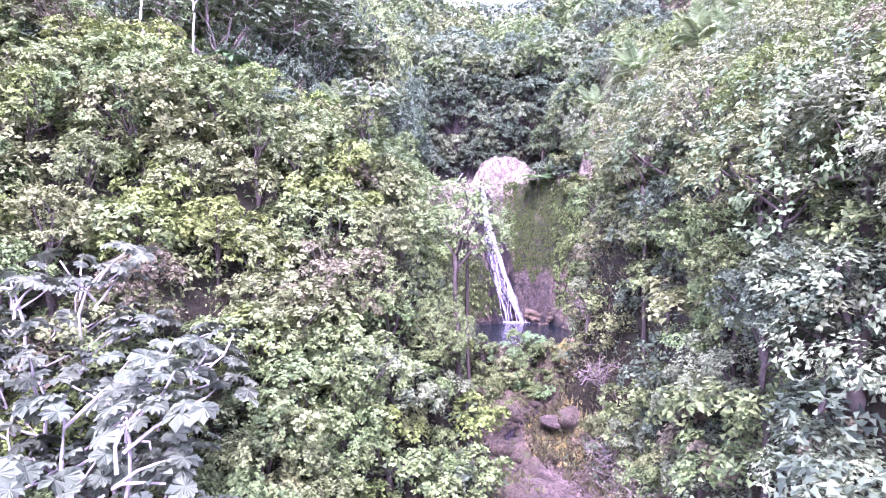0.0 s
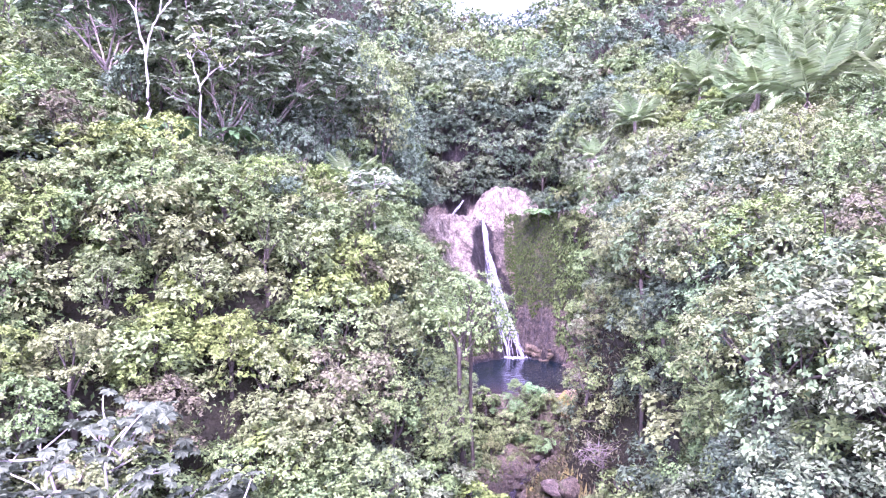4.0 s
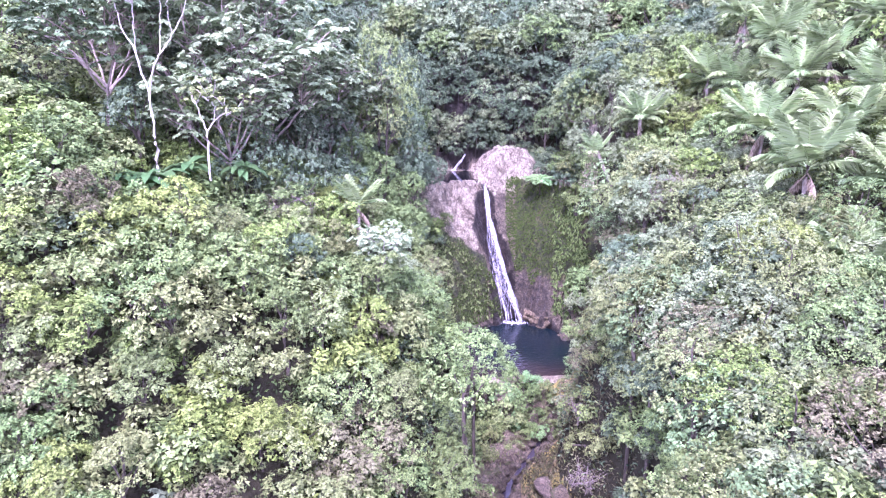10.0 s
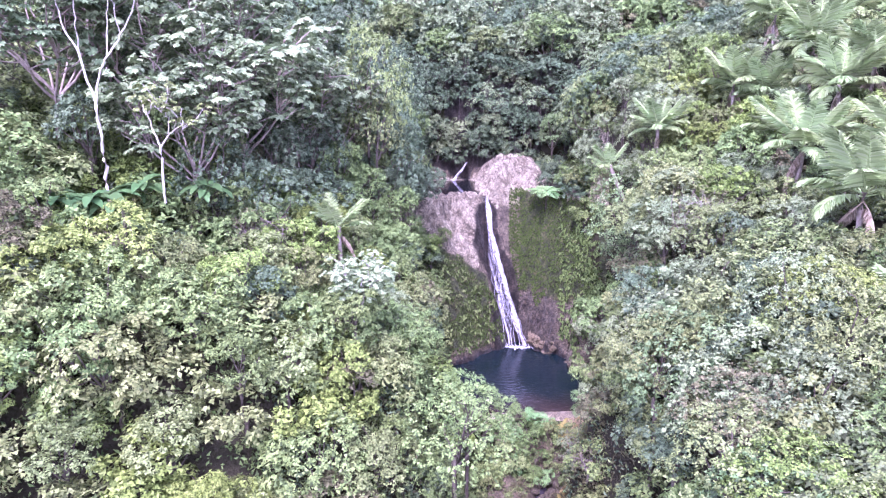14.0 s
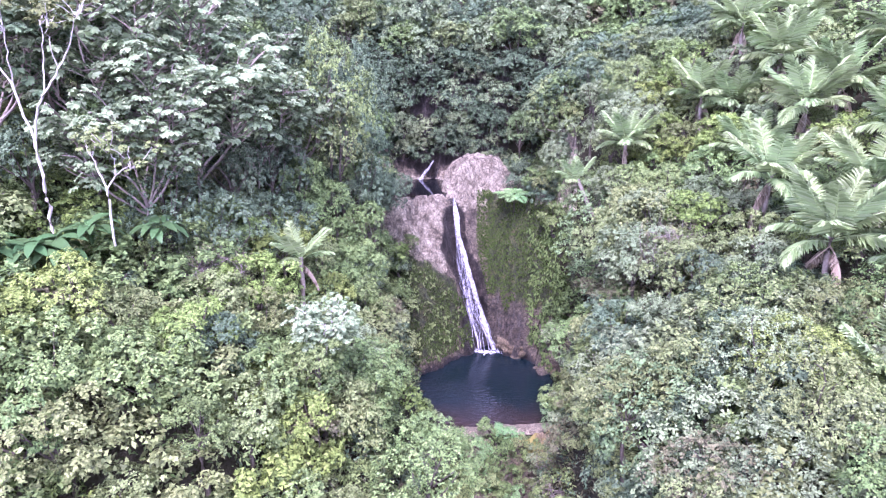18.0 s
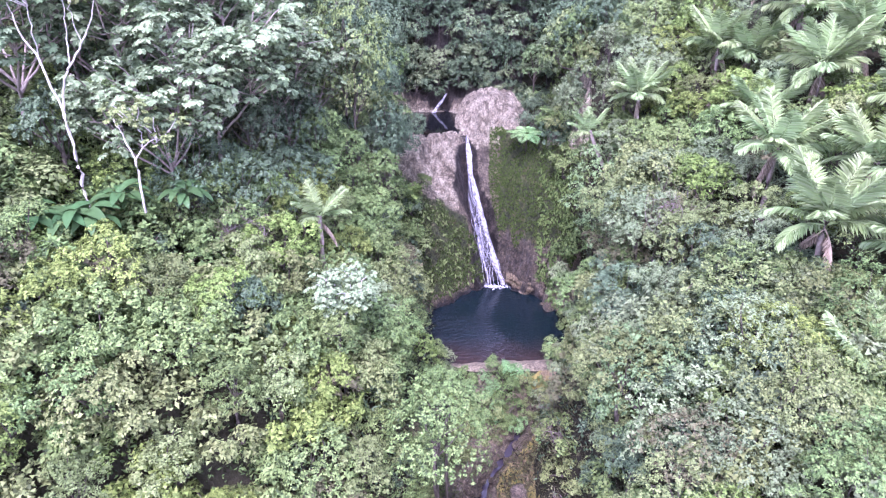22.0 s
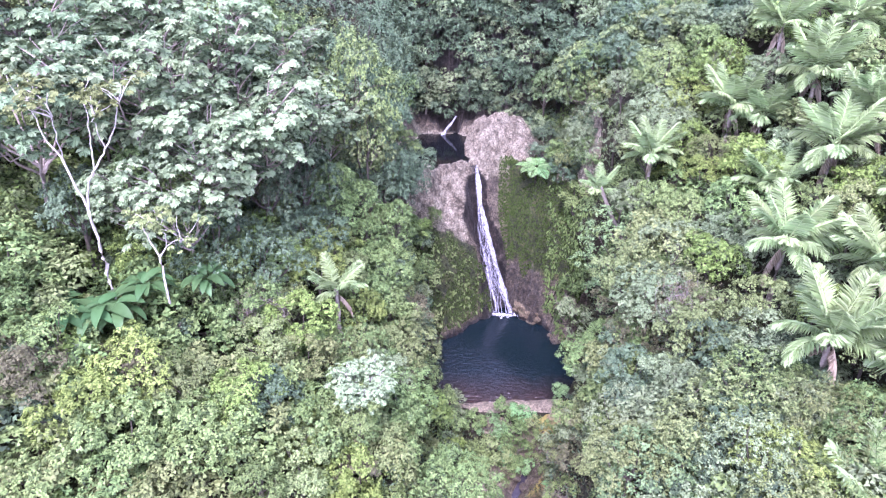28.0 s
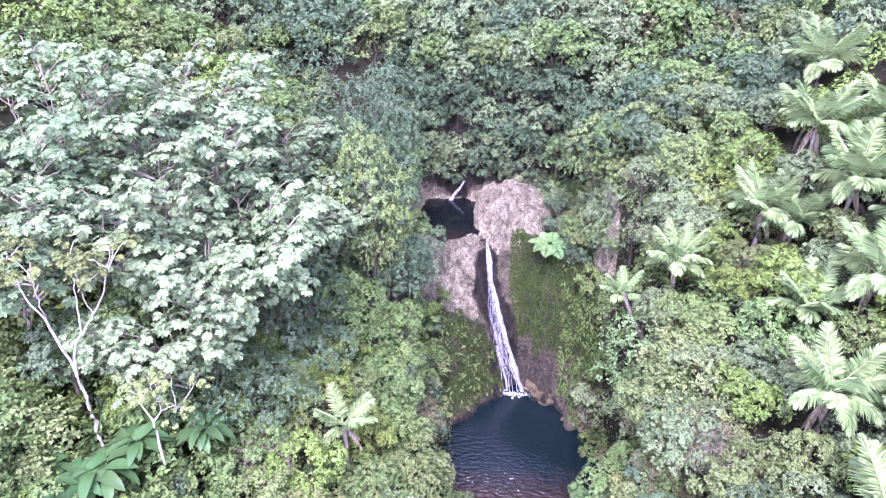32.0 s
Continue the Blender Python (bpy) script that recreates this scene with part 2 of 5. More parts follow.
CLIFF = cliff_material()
ROCK_BROWN = rock_material("rock_brown", BROWN, 0.3)
ROCK_TAN = rock_material("rock_tan", [(0.32, (0.09, 0.065, 0.045)), (0.5, (0.24, 0.175, 0.125)), (0.7, (0.40, 0.31, 0.235))], 0.2)
ROCK_BED = rock_material("rock_bed", [(0.3, (0.055, 0.042, 0.034)), (0.5, (0.16, 0.12, 0.094)), (0.72, (0.32, 0.25, 0.205))], 0.25, 0.6)
SOIL = soil_material()


def water_material(name, deep, shallow, y_shallow, ripple):
    m, n, l, b = material(name, 0.04, 0.9)
    b.inputs["IOR"].default_value = 1.33
    tc = n.new("ShaderNodeTexCoord")
    sep = n.new("ShaderNodeSeparateXYZ")
    l.new(tc.outputs["Object"], sep.inputs[0])
    k = noise_node(n, l, 0.7, 4)
    add = n.new("ShaderNodeMath")
    add.operation = "MULTIPLY_ADD"
    add.inputs[1].default_value = 2.2
    l.new(k.outputs[0], add.inputs[0])
    l.new(sep.outputs[1], add.inputs[2])
    w = n.new("ShaderNodeMapRange")
    w.inputs["From Min"].default_value, w.inputs["From Max"].default_value = y_shallow + 3.0, y_shallow
    l.new(add.outputs[0], w.inputs["Value"])
    mix = n.new("ShaderNodeMix")
    mix.data_type = "RGBA"
    mix.inputs[6].default_value, mix.inputs[7].default_value = (*deep, 1), (*shallow, 1)
    l.new(w.outputs[0], mix.inputs[0])
    l.new(mix.outputs[2], b.inputs["Base Color"])
    wave = n.new("ShaderNodeTexNoise")
    wave.inputs["Scale"].default_value, wave.inputs["Detail"].default_value = 3.2, 3
    mp = n.new("ShaderNodeMapping")
    mp.inputs["Scale"].default_value = (0.8, 1.6, 1)
    l.new(tc.outputs["Object"], mp.inputs["Vector"])
    l.new(mp.outputs[0], wave.inputs["Vector"])
    # ripples raised by the wind on the open side of the pool
    lay = n.new("ShaderNodeMath")
    lay.operation, lay.inputs[1].default_value = "MULTIPLY_ADD", 0.55
    l.new(sep.outputs[0], lay.inputs[0])
    l.new(sep.outputs[1], lay.inputs[2])
    gust = n.new("ShaderNodeMath")
    gust.operation, gust.inputs[1].default_value = "MULTIPLY_ADD", 3.0
    l.new(k.outputs[0], gust.inputs[0])
    l.new(lay.outputs[0], gust.inputs[2])
    rough = n.new("ShaderNodeMapRange")
    rough.inputs["From Min"].default_value, rough.inputs["From Max"].default_value = -3.0, -7.0
    rough.inputs["To Min"].default_value, rough.inputs["To Max"].default_value = 0.12, 1.0
    l.new(gust.outputs[0], rough.inputs["Value"])
    high = n.new("ShaderNodeMath")
    high.operation = "MULTIPLY"
    l.new(wave.outputs[0], high.inputs[0])
    l.new(rough.outputs[0], high.inputs[1])
    bump(n, l, b, high.outputs[0], ripple, 0.2)
    return m


POOL_WATER = water_material("pool_water", (0.004, 0.009, 0.012), (0.028, 0.014, 0.010), -8.6, 0.9)
UPPER_WATER = water_material("upper_water", (0.005, 0.006, 0.007), (0.03, 0.017, 0.011), 3.0, 0.08)
STREAM_WATER = water_material("stream_water", (0.035, 0.03, 0.038), (0.035, 0.03, 0.038), -99.0, 0.16)
FOAM, fn, fl, fb = material("white_water", 0.5, 0.5)
fk = noise_node(fn, fl, 6.0, 5)
# the ramp's dark lilac end paints shadows into the white water
fr = ramp(fn, [(0.36, (0.10, 0.10, 0.13)), (0.64, (0.44, 0.435, 0.49))])
fl.new(fk.outputs[0], fr.inputs[0])
fl.new(fr.outputs[0], fb.inputs["Base Color"])
bump(fn, fl, fb, fk.outputs[0], 0.6, 0.05)


# ---- the lie of the land ----
def ss(a, b, v):
    u = np.clip((np.asarray(v, dtype=float) - a) / (b - a), 0.0, 1.0)
    return u * u * (3 - 2 * u)


def stream_x(y):
    y = np.asarray(y, dtype=float)
    return 0.7 + 0.9 * ss(-10.6, -11.8, y) - 2.3 * ss(-12, -16.5, y) + 1.8 * ss(-18, -23, y)


def stream_z(y):
    y = np.asarray(y, dtype=float)
    return -1.1 + ss(-9.0, -9.8, y) * 1.15 - ss(-10.6, -12.2, y) * 2.1 - 0.06 * np.maximum(-12.2 - y, 0)


def canopy(x, y):
    """The height of the tree tops: two steep wooded banks and the wall of trees at the head of the gorge."""
    x, y = np.asarray(x, dtype=float), np.asarray(y, dtype=float)
    left, right = np.maximum(-x, 0), np.maximum(x, 0)
    a = np.interp(left, [0, 3, 4, 5.5, 7.5, 9, 11, 13, 16, 26, 40], [6.5, 7.4, 8.3, 9.4, 10.6, 11.8, 12.4, 13.2, 14.6, 20, 31])
    a = a - 0.95 * np.maximum(-21 - 0.25 * np.clip(left - 5, 0, 12) - y, 0)
    a = np.maximum(a, 0.3 + 0.16 * left) + 0.22 * np.clip(y + 12, 0, 18) * ss(4, 7, left)
    b = np.interp(right, [0, 2.5, 4.3, 5.2, 6.5, 8, 12, 21], [6.5, 8.4, 10.1, 10.9, 12.2, 12.8, 14.4, 20])
    b = b + 0.13 * np.clip(y + 20, 0, 20) + 0.3 * np.clip(y + 8, 0, 14) - 0.2 * np.maximum(-23 - y, 0)
    s = ss(-2.0, 2.0, x)
    side = a * (1 - s) + b * s
    head = np.minimum(12.5 + 3.0 * (y - 9), 22) + (0.44 + 0.034 * np.clip(np.abs(x + 1) - 5, 0, 12)) * np.clip(y - 12, 0, 34) - 0.3 * np.maximum(y - 46, 0)
    w = ss(7.5, 10.5, y)
    return side * (1 - w) + np.maximum(side, head) * w


UNDER = 2.8


def shore_y(x):
    """The back shore of the pool under the cliff."""
    return -3.2 * (np.abs(x - 0.2) / 3.6) ** 1.25 + 0.1


def face_lean(x):
    return 0.52 + 0.20 * ss(-1.2, -4.0, x) - 0.08 * ss(0.6, 2.2, x)


def fall_x(z):
    z = np.clip(np.asarray(z, dtype=float), 0, 9.4)
    return -2.2 * (z / 9.0) ** 0.9


def plateau(x, y):
    """The ledge over the fall: the upper pool, the big boulder, the wall behind."""
    t = 9.55 + 0.1 * np.maximum(x - 2, 0)
    q = (np.abs(x + 0.6) / 2.9) ** 2.2 + (np.abs(y - 7.2) / 3.7) ** 2.2
    t = t + 2.1 * np.clip(1 - q, 0, 1) ** 0.7
    p = ((x + 4.9) / 2.35) ** 2 + ((y - 6.7) / 3.1) ** 2
    t = t - 1.0 * np.clip(1.25 - p, 0, 1)
    n = np.exp(-(((x + 2.35) / 0.55) ** 2)) * ss(7.0, 5.2, y)
    t = t - 0.55 * n
    wall = ss(9.9, 10.7, y + 0.35 * np.sin(x * 1.7) * ss(0.2, -0.8, x) - 0.5 * ss(0.0, 1.2, x))
    t = t + wall * (1.7 + 0.1 * (x + 3))
    return t


def ground_z(x, y):
    x, y = np.asarray(x, dtype=float), np.asarray(y, dtype=float)
    g = canopy(x, y) - UNDER
    # gorge and pool
    d = np.abs(x - stream_x(y))
    d = np.where(x < stream_x(y), d - 1.6 * ss(-16.5, -13, y) * ss(-9.2, -10.8, y), d)
    inner = 1.7 + 2.6 * ss(-10.8, -9.2, y)
    outer = inner + 3.0 - 0.4 * ss(-10.8, -9.2, y)
    carve = 1 - ss(inner, outer, d)
    cut = carve * ss(0.5, -2.0, y)
    g = g * (1 - cut) + stream_z(y) * cut
    # cliff
    z0 = (y - shore_y(x)) / face_lean(x)
    groove = np.exp(-(((x - fall_x(z0)) / 0.62) ** 4))
    face = z0 - 0.9 * groove * ss(9.8, 8.4, z0)
    top = plateau(x, y)
    rock = np.minimum(face, top)
    inside = ss(-8.2, -6.6, x) * ss(5.6, 4.2, x) * ss(-6.5, -3.5, y) * ss(11.4, 10.6, y)
    rock = np.maximum(rock, -1.1)
    return g * (1 - inside) + rock * inside


def at(x, y):
    return float(ground_z(x, y))


# ---- building helpers ----
def mesh_from(name, verts, faces, mats, smooth=False, index=None):
    me = bpy.data.meshes.new(name)
    me.from_pydata(verts, [], faces)
    for m in mats:
        me.materials.append(m)
    if smooth:
        me.polygons.foreach_set("use_smooth", [True] * len(me.polygons))
    if index is not None:
        me.polygons.foreach_set("material_index", index)
    me.update()
    return me


def child(name, me, parent, label=""):
    ob = new(name, me)
    ob.parent = parent
    if label:
        tagged(ob, label)
    return ob


def thing(name, x, y, z, label, category, group="", turn=0.0, size=1.0):
    ob = new(name)
    ob.empty_display_size = 0.2
    ob.matrix_world = pose(x, y, z, 0, 0, turn)
    ob.scale = (size,) * 3
    return tagged(ob, label, category, group)


def unit(v):
    return v / np.maximum(np.linalg.norm(v, axis=-1, keepdims=True), 1e-9)


def leaves(base, way, up, length, width, fold=0.25, droop=0.15, belly=0.45):
    """Leaves as folded blades: arrays of base, direction, facing, length and width. Returns verts and faces as arrays."""
    side = unit(np.cross(way, up))
    nrm = np.cross(side, way)
    L, W = length[:, None], width[:, None]
    mid = base + way * L * belly + nrm * L * 0.04
    a = mid + side * W * 0.5 + nrm * W * fold
    b = mid - side * W * 0.5 + nrm * W * fold
    tip = base + way * L - nrm * L * droop
    v = np.stack([base, a, tip, b], axis=1).reshape(-1, 3)
    i = np.arange(len(base))[:, None] * 4
    f = np.concatenate([i + np.array([[0, 1, 2]]), i + np.array([[0, 2, 3]])], axis=1).reshape(-1, 3)
    return v, f


def slips(base, way, up, length, width):
    """Small leaves as single blades, narrow at the stalk and blunt at the uneven end."""
    side = unit(np.cross(way, up)) * width[:, None] * 0.5
    skew = 0.12 + 0.5 * ((np.arange(len(base)) * 0.618) % 1.0)[:, None]
    far_ = base + way * length[:, None]
    v = np.stack([base, far_ + side - way * length[:, None] * skew, far_ - side - way * length[:, None] * (0.72 - skew) * 0.6], axis=1).reshape(-1, 3)
    return v, np.arange(len(base) * 3).reshape(-1, 3)


def tube(path, radii, sides=6):
    """A bent, tapering limb through the points of path."""
    path = [Vector(p) for p in path]
    v, f = [], []
    for i, p in enumerate(path):
        d = (path[min(i + 1, len(path) - 1)] - path[max(i - 1, 0)]).normalized()
        q = d.to_track_quat("Z", "Y")
        for k in range(sides):
            a = 2 * math.pi * k / sides
            v.append(tuple(p + q @ Vector((math.cos(a), math.sin(a), 0)) * radii[i]))
    for i in range(len(path) - 1):
        for k in range(sides):
            a, b = i * sides + k, i * sides + (k + 1) % sides
            f.append((a, b, b + sides, a + sides))
    f.append(tuple(range(len(v) - sides, len(v))))
    return v, f


def join(*bits):
    v, f, n = [], [], 0
    for bv, bf in bits:
        v.extend([tuple(p) for p in bv])
        f.extend([tuple(int(k) + n for k in q) for q in bf])
        n += len(bv)
    return v, f


def limb(rng, a, b, r0, r1, steps=5, bend=0.12, sides=6):
    a, b = np.array(a, float), np.array(b, float)
    off = rng.normal(0, bend * np.linalg.norm(b - a), 3)
    pts = [a + (b - a) * t + off * math.sin(math.pi * t) + rng.normal(0, 0.02, 3) for t in np.linspace(0, 1, steps)]
    return tube(pts, [r0 + (r1 - r0) * t for t in np.linspace(0, 1, steps)], sides)


# ---- trees: crowns built from lobes of leaf rosettes ----
def crown_shape(seed, radius=2.0, high=3.0, flat=0.75, lobes=15, tips=46, leaf=0.24, slim=0.36, droop=0.25, per=7, plain=True, limbs=8):
    rng = np.random.default_rng(seed)
    centre = np.array([0, 0, high])
    d = unit(rng.normal(0, 1, (lobes, 3)) + np.array([0, 0, 0.55]))
    c = centre + d * np.array([1, 1, flat]) * radius * rng.uniform(0.42, 0.86, (lobes, 1))
    r = radius * rng.uniform(0.2, 0.36, lobes)
    pos, axis = [], []
    for i in range(lobes):
        e = unit(rng.normal(0, 1, (tips, 3)) + d[i] * 0.5 + np.array([0, 0, 0.6]))
        p = c[i] + e * r[i] * rng.uniform(0.72, 1.08, (tips, 1)) * np.array([1, 1, 0.85])
        keep = p[:, 2] > high - 0.4 * flat * radius
        for j in range(lobes):
            if j != i:
                keep &= np.linalg.norm(p - c[j], axis=1) > r[j] * 0.78
        pos.append(p[keep])
        axis.append(unit(e[keep] * 0.8 + np.array([0, 0, 0.55]) + rng.normal(0, 0.25, (int(keep.sum()), 3))))
    pos, axis = np.concatenate(pos), np.concatenate(axis)
    n = len(pos)
    pos, axis = np.repeat(pos, per, 0), np.repeat(axis, per, 0)
    side = unit(np.cross(axis, rng.normal(0, 1, (n * per, 3))))
    way = unit(side + axis * rng.uniform(0.0, 0.7, (n * per, 1)) + np.array([0, 0, -droop]))
    length = leaf * rng.uniform(0.6, 1.25, n * per)
    blade = slips if plain else leaves
    v, f = blade(pos + way * 0.02 + rng.normal(0, 0.03, pos.shape), way, axis, length, length * slim * rng.uniform(0.8, 1.2, n * per))
    # limbs
    bits = [limb(rng, (0, 0, -0.3), centre * np.array([1, 1, 0.72]), 0.11, 0.08, 6, 0.05)]
    for i in range(min(lobes, limbs)):
        bits.append(limb(rng, centre * np.array([1, 1, rng.uniform(0.45, 0.75)]), c[i] + (0, 0, r[i] * 0.5), 0.05, 0.012, 5, 0.1, 5))
    return v, f, join(*bits)


CROWNS, CROWN_DATA, FAR_TREES = [], [], []
for i, kw in enumerate([
    dict(radius=2.0, high=2.8, flat=0.72, lobes=26, tips=36, leaf=0.124, slim=0.8, per=10),
    dict(radius=1.9, high=2.7, flat=0.85, lobes=28, tips=34, leaf=0.12, slim=0.84, per=10),
    dict(radius=2.2, high=2.6, flat=0.62, lobes=28, tips=36, leaf=0.126, slim=0.76, droop=0.4, per=10),
    dict(radius=1.8, high=3.0, flat=0.95, lobes=26, tips=36, leaf=0.114, slim=0.9, droop=0.1, per=10),
    dict(radius=2.1, high=2.8, flat=0.75, lobes=28, tips=36, leaf=0.142, slim=0.62, droop=0.55, per=10),
    dict(radius=2.6, high=3.0, flat=0.7, lobes=56, tips=36, leaf=0.115, slim=0.8, droop=0.2, per=8),
    dict(radius=2.6, high=2.9, flat=0.8, lobes=54, tips=36, leaf=0.12, slim=0.75, droop=0.4, per=8),
    # plainer crowns for the far slopes
    dict(radius=2.0, high=2.8, flat=0.75, lobes=22, tips=30, leaf=0.16, slim=0.8, per=6),
    dict(radius=2.1, high=2.7, flat=0.65, lobes=22, tips=30, leaf=0.16, slim=0.8, droop=0.4, per=6),
]):
    v, f, (lv, lf) = crown_shape(11 + i, **kw)
    CROWNS.append((mesh_from("crown", v.tolist(), f.tolist(), [LEAF["green"]]), mesh_from("trunk", lv, lf, [BARK], True), float(np.percentile(v[:, 2], 99))))
    CROWN_DATA.append((v, f, np.array(lv), lf))
STEM = mesh_from("lower_trunk", *tube([(0, 0, 0), (0.05, 0.02, 0.4), (-0.03, 0.04, 0.75), (0, 0, 1.0)], [0.17, 0.14, 0.125, 0.115], 7), [BARK], True)

FOLIAGE = {
    "green": "mid-green broadleaf tree with dense clustered leaves on the slope",
    "fresh": "yellow-green broadleaf tree with fresh bright leaf tips",
    "grey": "pale grey-green broadleaf tree with glossy leaves reflecting the sky",
    "deep": "dark green broadleaf tree in the shaded forest",
    "jade": "dense rounded tree with bluish-green leaves beside the water",
    "dry": "brownish shrubby tree with dry vines and withered leaves",
    "olive": "olive-green scrubby tree tangled with climbers",
}


def broadleaf(x, y, kind, shape, size, turn=0.0, z=None, squash=1.0, top=None, far=False):
    """A tree on the ground; with top given, its stem is as long as its crown needs to reach that height."""
    crown, limbs, high = CROWNS[shape]
    z = at(x, y) - 0.1 if z is None else z
    tall = size * squash
    lift = 0.0 if top is None else top - z - high * tall
    if lift < 0:
        z, lift = z + lift, 0.0
    if far:
        FAR_TREES.append((x, y, z + lift, kind, shape, size, tall, turn))
        return None
    ob = thing("broadleaf_tree", x, y, z, FOLIAGE[kind], "tree", "trees of the forest slope", turn)
    ob.scale = (size, size, tall)
    bough = child("trunk", limbs, ob)
    leafage = child("crown", crown, ob)
    leafage.material_slots[0].link = "OBJECT"
    leafage.material_slots[0].material = LEAF[kind]
    if lift > 0.1:
        bough.location.z = leafage.location.z = lift / tall
        stem = child("lower_trunk", STEM, ob)
        stem.scale = (1, 1, lift / tall + 0.1)
    return ob


# ---- ground sheet to the horizon ----
def spread(lo, hi, fine_lo, fine_hi, step, grow=1.18):
    v = list(np.arange(fine_lo, fine_hi + 1e-6, step))
    s = step
    while v[-1] < hi:
        s *= grow
        v.append(v[-1] + s)
    s = step
    while v[0] > lo:
        s *= grow
        v.insert(0, v[0] - s)
    return np.array(v)


def grid_faces(nx, ny):
    i = np.arange(ny - 1)[:, None] * nx + np.arange(nx - 1)[None, :]
    return np.stack([i, i + 1, i + nx + 1, i + nx], axis=-1).reshape(-1, 4).tolist()


gx, gy = spread(-2500, 2500, -24, 24, 0.6), spread(-2500, 2500, -46, 46, 0.6)
X, Y = np.meshgrid(gx, gy)
Z = ground_z(np.clip(X, -60, 60), np.clip(Y, -60, 90))
Z = Z * (1 - ss(70, 400, np.hypot(X, Y))) - 4.0 * ss(70, 400, np.hypot(X, Y))
under = ss(-8.6, -7.6, X) * ss(5.8, 5.2, X) * ss(-4.6, -4.0, Y) * ss(12.4, 11.8, Y)
Z = Z - 0.9 * under
bed = ss(-3.1, -2.4, X) * ss(4.5, 3.8, X) * ss(-31.8, -31, Y) * ss(-10.8, -11.6, Y)
Z = Z - 1.3 * bed
for j in range(len(gy)):
    for i in range(len(gx)):
        if abs(gx[i]) < 40 and abs(gy[j]) < 60:
            Z[j, i] += 0.22 * noise.noise((gx[i] * 0.7, gy[j] * 0.7, 0)) + 0.12 * noise.noise((gx[i] * 1.9, gy[j] * 1.9, 3))
ground = new("ground", mesh_from("ground", np.stack([X, Y, Z], -1).reshape(-1, 3).tolist(), grid_faces(len(gx), len(gy)), [SOIL], True))
tagged(ground, "dark forest floor of soil and leaf litter on steep slopes", "ground", kind="structure")

# ---- rock of the fall ----
def relief(x, y):
    """Broad bulges that shift the rock face, and the fine unevenness of its surface."""
    w = 0.55 * noise.noise((x * 0.55, y * 0.55, 5)) + 0.25 * noise.noise((x * 1.6, y * 1.6, 9)) + 0.12 * noise.noise((x * 4.2, y * 4.2, 2))
    seam = max(0.0, 0.12 - abs(noise.noise((x * 1.3, y * 0.9, 12))))
    u = 0.12 * noise.noise((x * 1.9, y * 1.9, 7)) + 0.09 * noise.noise((x * 3.7, y * 3.7, 8)) - 0.5 * seam
    # fractured blocks
    q = (x * 1.5 + 0.3 * noise.noise((x * 2, y * 2, 1)), y * 1.1 + 0.3 * noise.noise((x * 2, y * 2, 4)), 0.0)
    d, p = noise.voronoi(q)
    u += 0.16 * noise.cell(p[0] * 7.3) - 0.35 * max(0.0, 0.14 - (d[1] - d[0]))
    return w, u


cx, cy = np.arange(-8.4, 5.6, 0.1), np.arange(-4.8, 12.0, 0.1)
X, Y = np.meshgrid(cx, cy)
both = np.array([[relief(float(x), float(y)) for x in cx] for y in cy])
warp, lift = both[..., 0], both[..., 1]
calm = 1 - 0.8 * np.exp(-(((X - fall_x((Y - shore_y(X)) / 0.55)) / 0.9) ** 2))
Z = ground_z(X, Y + warp * calm) + lift * (1.35 + 1.2 * ss(0.2, 0.9, X) * ss(3.5, 2.0, Y))
CLIFF_Z = Z
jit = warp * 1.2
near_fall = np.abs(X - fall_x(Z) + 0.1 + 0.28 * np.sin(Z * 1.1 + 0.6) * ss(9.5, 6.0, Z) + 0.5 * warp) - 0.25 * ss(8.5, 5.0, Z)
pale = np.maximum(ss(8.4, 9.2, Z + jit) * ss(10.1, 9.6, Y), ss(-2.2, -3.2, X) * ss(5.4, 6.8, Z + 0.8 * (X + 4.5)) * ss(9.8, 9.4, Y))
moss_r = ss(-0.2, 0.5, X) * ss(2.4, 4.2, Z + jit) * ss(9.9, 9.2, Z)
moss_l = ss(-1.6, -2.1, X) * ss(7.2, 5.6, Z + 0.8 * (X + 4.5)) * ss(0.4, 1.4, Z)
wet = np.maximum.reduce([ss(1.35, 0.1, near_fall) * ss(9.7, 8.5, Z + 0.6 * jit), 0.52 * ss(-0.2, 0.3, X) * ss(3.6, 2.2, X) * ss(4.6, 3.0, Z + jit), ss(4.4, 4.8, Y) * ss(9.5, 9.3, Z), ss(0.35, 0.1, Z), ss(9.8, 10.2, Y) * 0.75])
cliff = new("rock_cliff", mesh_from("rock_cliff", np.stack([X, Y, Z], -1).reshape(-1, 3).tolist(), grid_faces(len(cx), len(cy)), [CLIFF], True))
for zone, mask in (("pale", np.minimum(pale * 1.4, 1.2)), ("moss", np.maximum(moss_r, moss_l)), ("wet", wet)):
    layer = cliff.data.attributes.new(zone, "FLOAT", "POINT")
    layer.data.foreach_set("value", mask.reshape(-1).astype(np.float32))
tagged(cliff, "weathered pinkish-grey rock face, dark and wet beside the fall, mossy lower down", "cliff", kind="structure")


